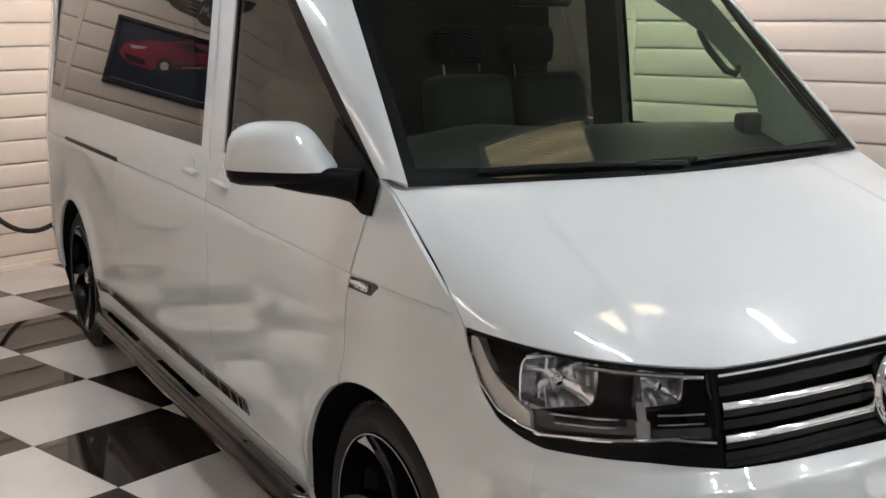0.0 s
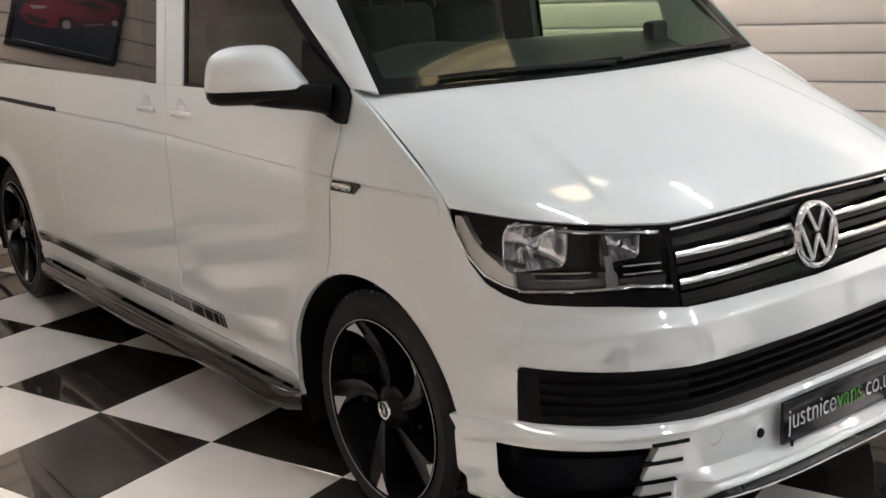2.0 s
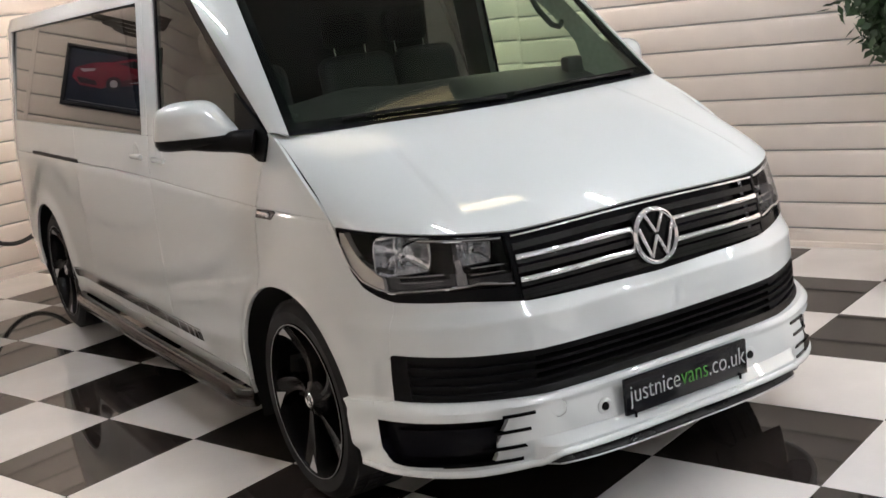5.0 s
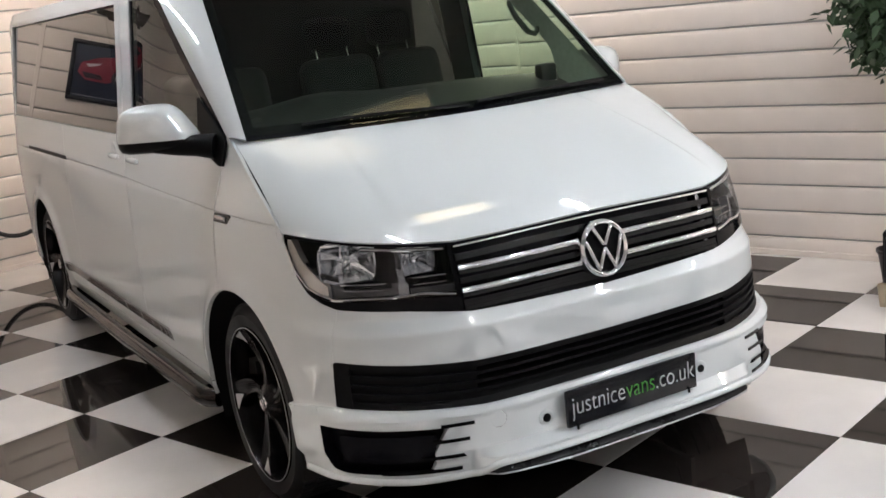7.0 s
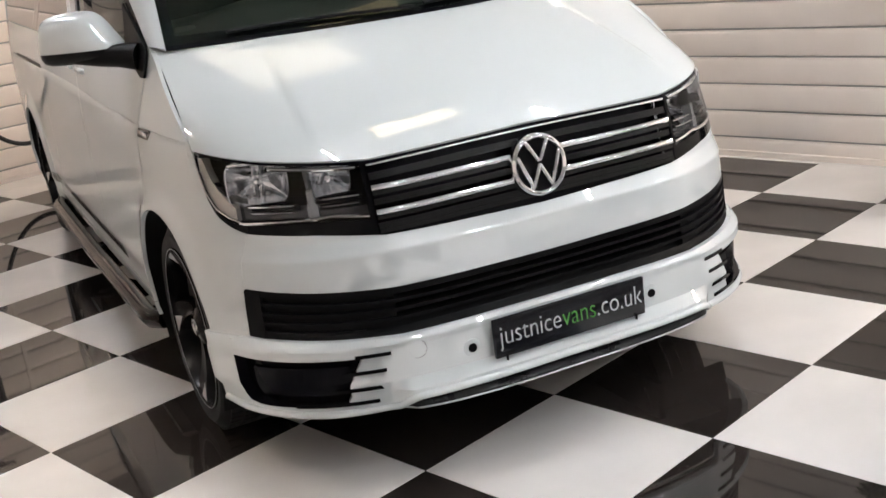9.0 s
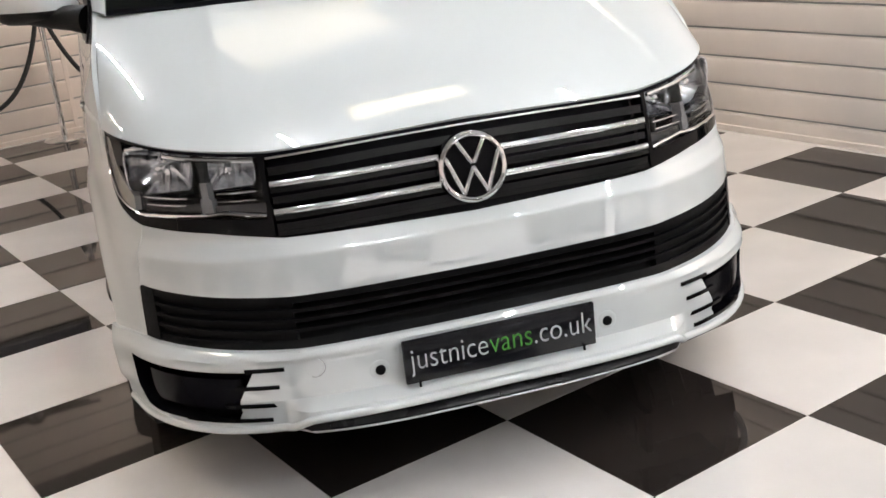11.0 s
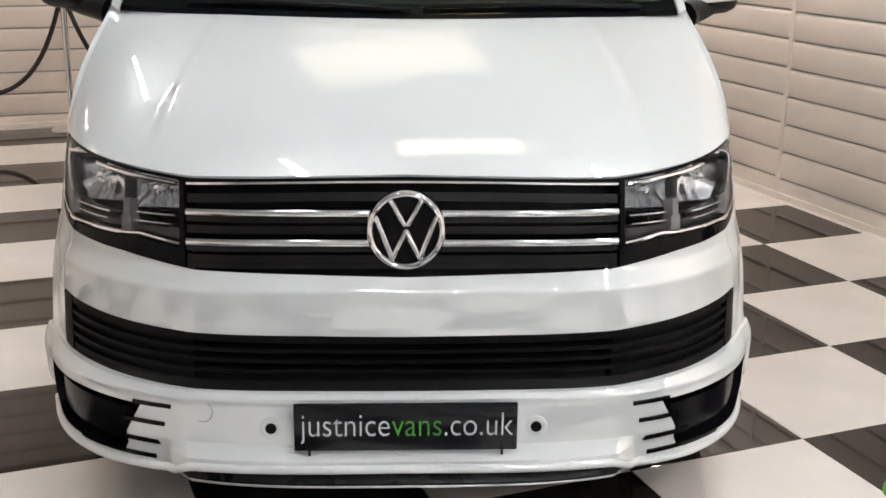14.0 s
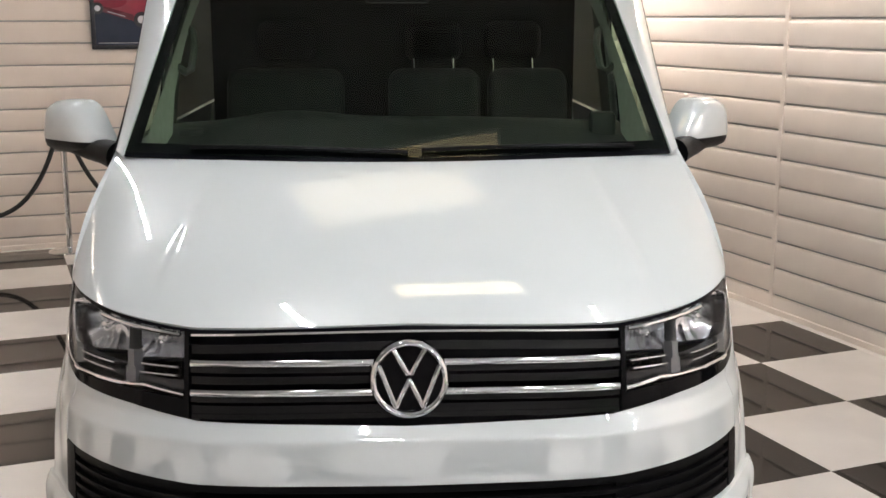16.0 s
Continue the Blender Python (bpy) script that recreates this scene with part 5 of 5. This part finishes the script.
flat("car_side", [(-0.27, 0.075), (-0.06, 0.015), (-0.06, -0.028), (-0.27, 0.037)], 0.0175, PIC_DARK_RED)
flat("car_lamp", [(0.13, 0.075), (0.25, 0.055), (0.22, 0.035), (0.15, 0.055)], 0.0175, PIC_SILVER)
flat("car_intake", [(0.13, -0.015), (0.27, -0.005), (0.24, -0.05), (0.11, -0.05)], 0.0175, PIC_BLACK)
flat("car_shine", [(-0.24, 0.04), (-0.12, 0.005), (-0.12, -0.001), (-0.24, 0.034)], 0.0185, PIC_SILVER)
for x, z, r in ((-0.31, 0.06, 0.042), (-0.005, -0.02, 0.056)):
    bm = bmesh.new()
    lathe(bm, [(0.0, 0.0195), (r * 0.5, 0.0195)], 20, Matrix.Translation((x, 0, z)) @ pose(0, 0, 0, 90, 0, 0))
    part("car_wheel", bm, PIC_SILVER, pic, smooth=False)
    bm = bmesh.new()
    lathe(bm, [(r * 0.5, 0.0193), (r, 0.0193)], 20, Matrix.Translation((x, 0, z)) @ pose(0, 0, 0, 90, 0, 0))
    part("car_tyre", bm, PIC_BLACK, pic, smooth=False)

sign = thing("winged_sign", "dark winged emblem sign with a round centre on the cladding", "sign", at=ROOM @ pose(-0.22 * TILE, V1 * TILE, 2.07))
bm = bmesh.new()
lathe(bm, [(0.0, 0.04), (0.075, 0.04), (0.09, 0.034), (0.092, 0.0)], 32, pose(0, 0, 0, 90, 0, 0))
part("roundel", bm, SIGN_DARK, sign)
for k in (1, -1):
    for i in range(4):
        bm = bmesh.new()
        z0 = 0.055 - i * 0.03
        ln = 0.46 - i * 0.085
        pts = [(k * 0.06, z0), (k * (0.06 + ln * 0.6), z0 + 0.012), (k * (0.06 + ln), z0 + 0.03), (k * (0.06 + ln * 0.97), z0 + 0.008), (k * (0.06 + ln * 0.6), z0 - 0.014), (k * 0.06, z0 - 0.024)]
        f0 = [bm.verts.new((x, -0.022 + 0.003 * i, z)) for x, z in pts]
        f1 = [bm.verts.new((x, 0.0, z)) for x, z in pts]
        bm.faces.new(f0)
        for j in range(6):
            bm.faces.new((f0[j], f1[j], f1[(j + 1) % 6], f0[(j + 1) % 6]))
        bmesh.ops.recalc_face_normals(bm, faces=bm.faces[:])
        part("feather", bm, SIGN_DARK, sign, smooth=False)
for x0, x1, z0, z1 in ((-0.055, -0.03, -0.03, 0.03), (-0.03, -0.005, 0.03, -0.03), (0.005, 0.02, -0.03, 0.03), (0.02, 0.032, 0.03, -0.01), (0.032, 0.045, -0.01, 0.03), (0.045, 0.06, 0.03, -0.03)):
    bm = tube(bmesh.new(), [(x0, -0.042, z0), (x1, -0.042, z1)], 0.004, 6)
    part("raised_bar", bm, LETTER_WHITE, sign)

# potted tree beside the east wall
tree = thing("potted_tree", "artificial green ficus tree with twin bare stems in a dark pot", "plant", at=ROOM @ pose(4.27 * TILE, -0.185 * TILE, 0))
bm = bmesh.new()
lathe(bm, [(0.0, 0.004), (0.066, 0.004), (0.074, 0.02), (0.092, 0.15), (0.098, 0.185), (0.106, 0.19), (0.106, 0.205), (0.096, 0.205), (0.091, 0.170), (0.0, 0.166)], 32)
part("pot", bm, POT, tree)
bm = bmesh.new()
lathe(bm, [(0.0, 0.176), (0.092, 0.172)], 24)
part("soil", bm, SOIL, tree)
rnd = random.Random(4)
stems = [[(-0.03, 0.0, 0.165), (-0.045, 0.01, 0.45), (-0.03, 0.0, 0.75), (-0.012, 0.0, 1.0), (0.0, 0.01, 1.15)], [(0.03, 0.01, 0.165), (0.02, 0.0, 0.5), (0.028, 0.01, 0.8), (0.012, 0.0, 1.02), (0.01, 0.0, 1.2)]]
for st in stems:
    bm = tube(bmesh.new(), st, 0.022, 9, taper=0.017)
    part("stem", bm, BARK, tree)
tips = []
for i in range(16):
    a = i * 2.4 + rnd.random()
    r = 0.13 + 0.16 * rnd.random()
    z = 1.12 + 0.62 * rnd.random()
    end = Vector((r * math.cos(a), r * math.sin(a), z))
    st = Vector((0, 0, 1.05 + 0.12 * rnd.random()))
    bm = tube(bmesh.new(), [st, st.lerp(end, 0.5) + Vector((0, 0, 0.03)), end], 0.010, 6, taper=0.004)
    part("branch", bm, BARK, tree)
    tips.append((st, end))
verts, faces = [], []
for i in range(2600):
    st, end = rnd.choice(tips)
    p = st.lerp(end, 0.40 + 0.70 * rnd.random()) + Vector([rnd.gauss(0, 0.058) for _ in range(3)])
    d = Vector((rnd.gauss(0, 1), rnd.gauss(0, 1), rnd.gauss(-0.7, 0.7))).normalized()
    sd = d.cross(Vector((rnd.gauss(0, 1), rnd.gauss(0, 1), rnd.gauss(0, 1)))).normalized()
    ln, wd = 0.055 + 0.03 * rnd.random(), 0.015 + 0.009 * rnd.random()
    nrm = d.cross(sd)
    b = len(verts)
    verts += [p, p + d * ln * 0.4 + sd * wd + nrm * 0.004, p + d * ln, p + d * ln * 0.4 - sd * wd + nrm * 0.004, p + d * ln * 0.45 - nrm * 0.002]
    faces += [(b, b + 1, b + 4), (b + 1, b + 2, b + 4), (b + 2, b + 3, b + 4), (b + 3, b, b + 4)]
put("crown", mesh_of("crown", verts, faces, LEAF), tree, "dense glossy green leaves")

# dark tub chair beside the tree
chair = thing("tub_chair", "dark navy leatherette tub chair on pale feet", "chair", at=ROOM @ pose(3.97 * TILE, -0.76 * TILE, 0, 0, 0, -105))
bm = box(bmesh.new(), (-0.25, -0.25, 0.10), (0.25, 0.25, 0.36), 0.05, 4)
part("seat", bm, NAVY_LEATHER, chair)
bm = bmesh.new()
prev = None
for i in range(25):
    a = math.radians(-200 + 220 * i / 24)
    h = 0.36 + 0.26 * math.sin(math.pi * i / 24) ** 1.5
    ri, ro = 0.27, 0.345
    c, s = math.cos(a), math.sin(a)
    cur = [bm.verts.new((ro * c, -ro * s, 0.10)), bm.verts.new((ro * c, -ro * s, h - 0.03)), bm.verts.new(((ri + ro) / 2 * c, -(ri + ro) / 2 * s, h)), bm.verts.new((ri * c, -ri * s, h - 0.03)), bm.verts.new((ri * c, -ri * s, 0.30))]
    if prev:
        for j in range(4):
            bm.faces.new((prev[j], prev[j + 1], cur[j + 1], cur[j]))
    else:
        bm.faces.new(cur)
    prev = cur
bm.faces.new(prev[::-1])
bmesh.ops.recalc_face_normals(bm, faces=bm.faces[:])
part("backrest", bm, NAVY_LEATHER, chair)
for x in (-0.24, 0.24):
    for y in (-0.24, 0.24):
        bm = bmesh.new()
        lathe(bm, [(0.0, 0.0), (0.018, 0.0), (0.028, 0.11)], 12, Matrix.Translation((x, y, 0.0)))
        part("foot", bm, PALE_WOOD, chair)

# small green-topped table in front of the van
table = thing("side_table", "small square table with bright green top and dark legs", "table", at=Matrix.Translation((1.066, -0.79, 0)) @ pose(0, 0, 0, 0, 0, 52))
part("tabletop", box(bmesh.new(), (-0.215, -0.215, 0.635), (0.215, 0.215, 0.66), 0.008, 3), GREEN_PLASTIC, table, "bright green plastic top")
part("apron", box(bmesh.new(), (-0.19, -0.19, 0.59), (0.19, 0.19, 0.635), 0.006), BLACK_PLASTIC, table)
for x in (-0.17, 0.17):
    for y in (-0.17, 0.17):
        part("leg", tube(bmesh.new(), [(x, y, 0.60), (x * 1.06, y * 1.06, 0.3), (x * 1.15, y * 1.15, 0.0)], 0.016, 10, taper=0.011), BLACK_PLASTIC, table)

# floor: bed and single tiles
bm = box(bmesh.new(), (U0 * TILE - 0.1, V0 * TILE - 0.1, -0.12), (U1 * TILE + 0.1, V1 * TILE + 0.1, -0.0025))
floor = tagged(part("floor", bm, GROUT, None, "glossy black and white checkered tile floor", smooth=False, at=ROOM), kind="structure")


def tile_mesh(w, d, material):
    bm = box(bmesh.new(), (0.0008, 0.0008, -0.008), (w - 0.0008, d - 0.0008, 0.0), 0.0012, 1)
    me = bpy.data.meshes.new("tile")
    bm.to_mesh(me)
    bm.free()
    me.materials.append(material)
    return me


cache = {}
for i in range(math.floor(U0), math.ceil(U1)):
    for j in range(math.floor(V0), math.ceil(V1)):
        a0, a1, b0, b1 = max(i, U0), min(i + 1, U1), max(j, V0), min(j + 1, V1)
        black = (i + j) % 2 != 0 and i < 5 and j < 10
        key = (round(a1 - a0, 3), round(b1 - b0, 3), black)
        if key not in cache:
            cache[key] = tile_mesh(key[0] * TILE, key[1] * TILE, TILE_BLACK if black else TILE_WHITE)
        put("tile", cache[key], floor, at=pose(a0 * TILE, b0 * TILE, 0))
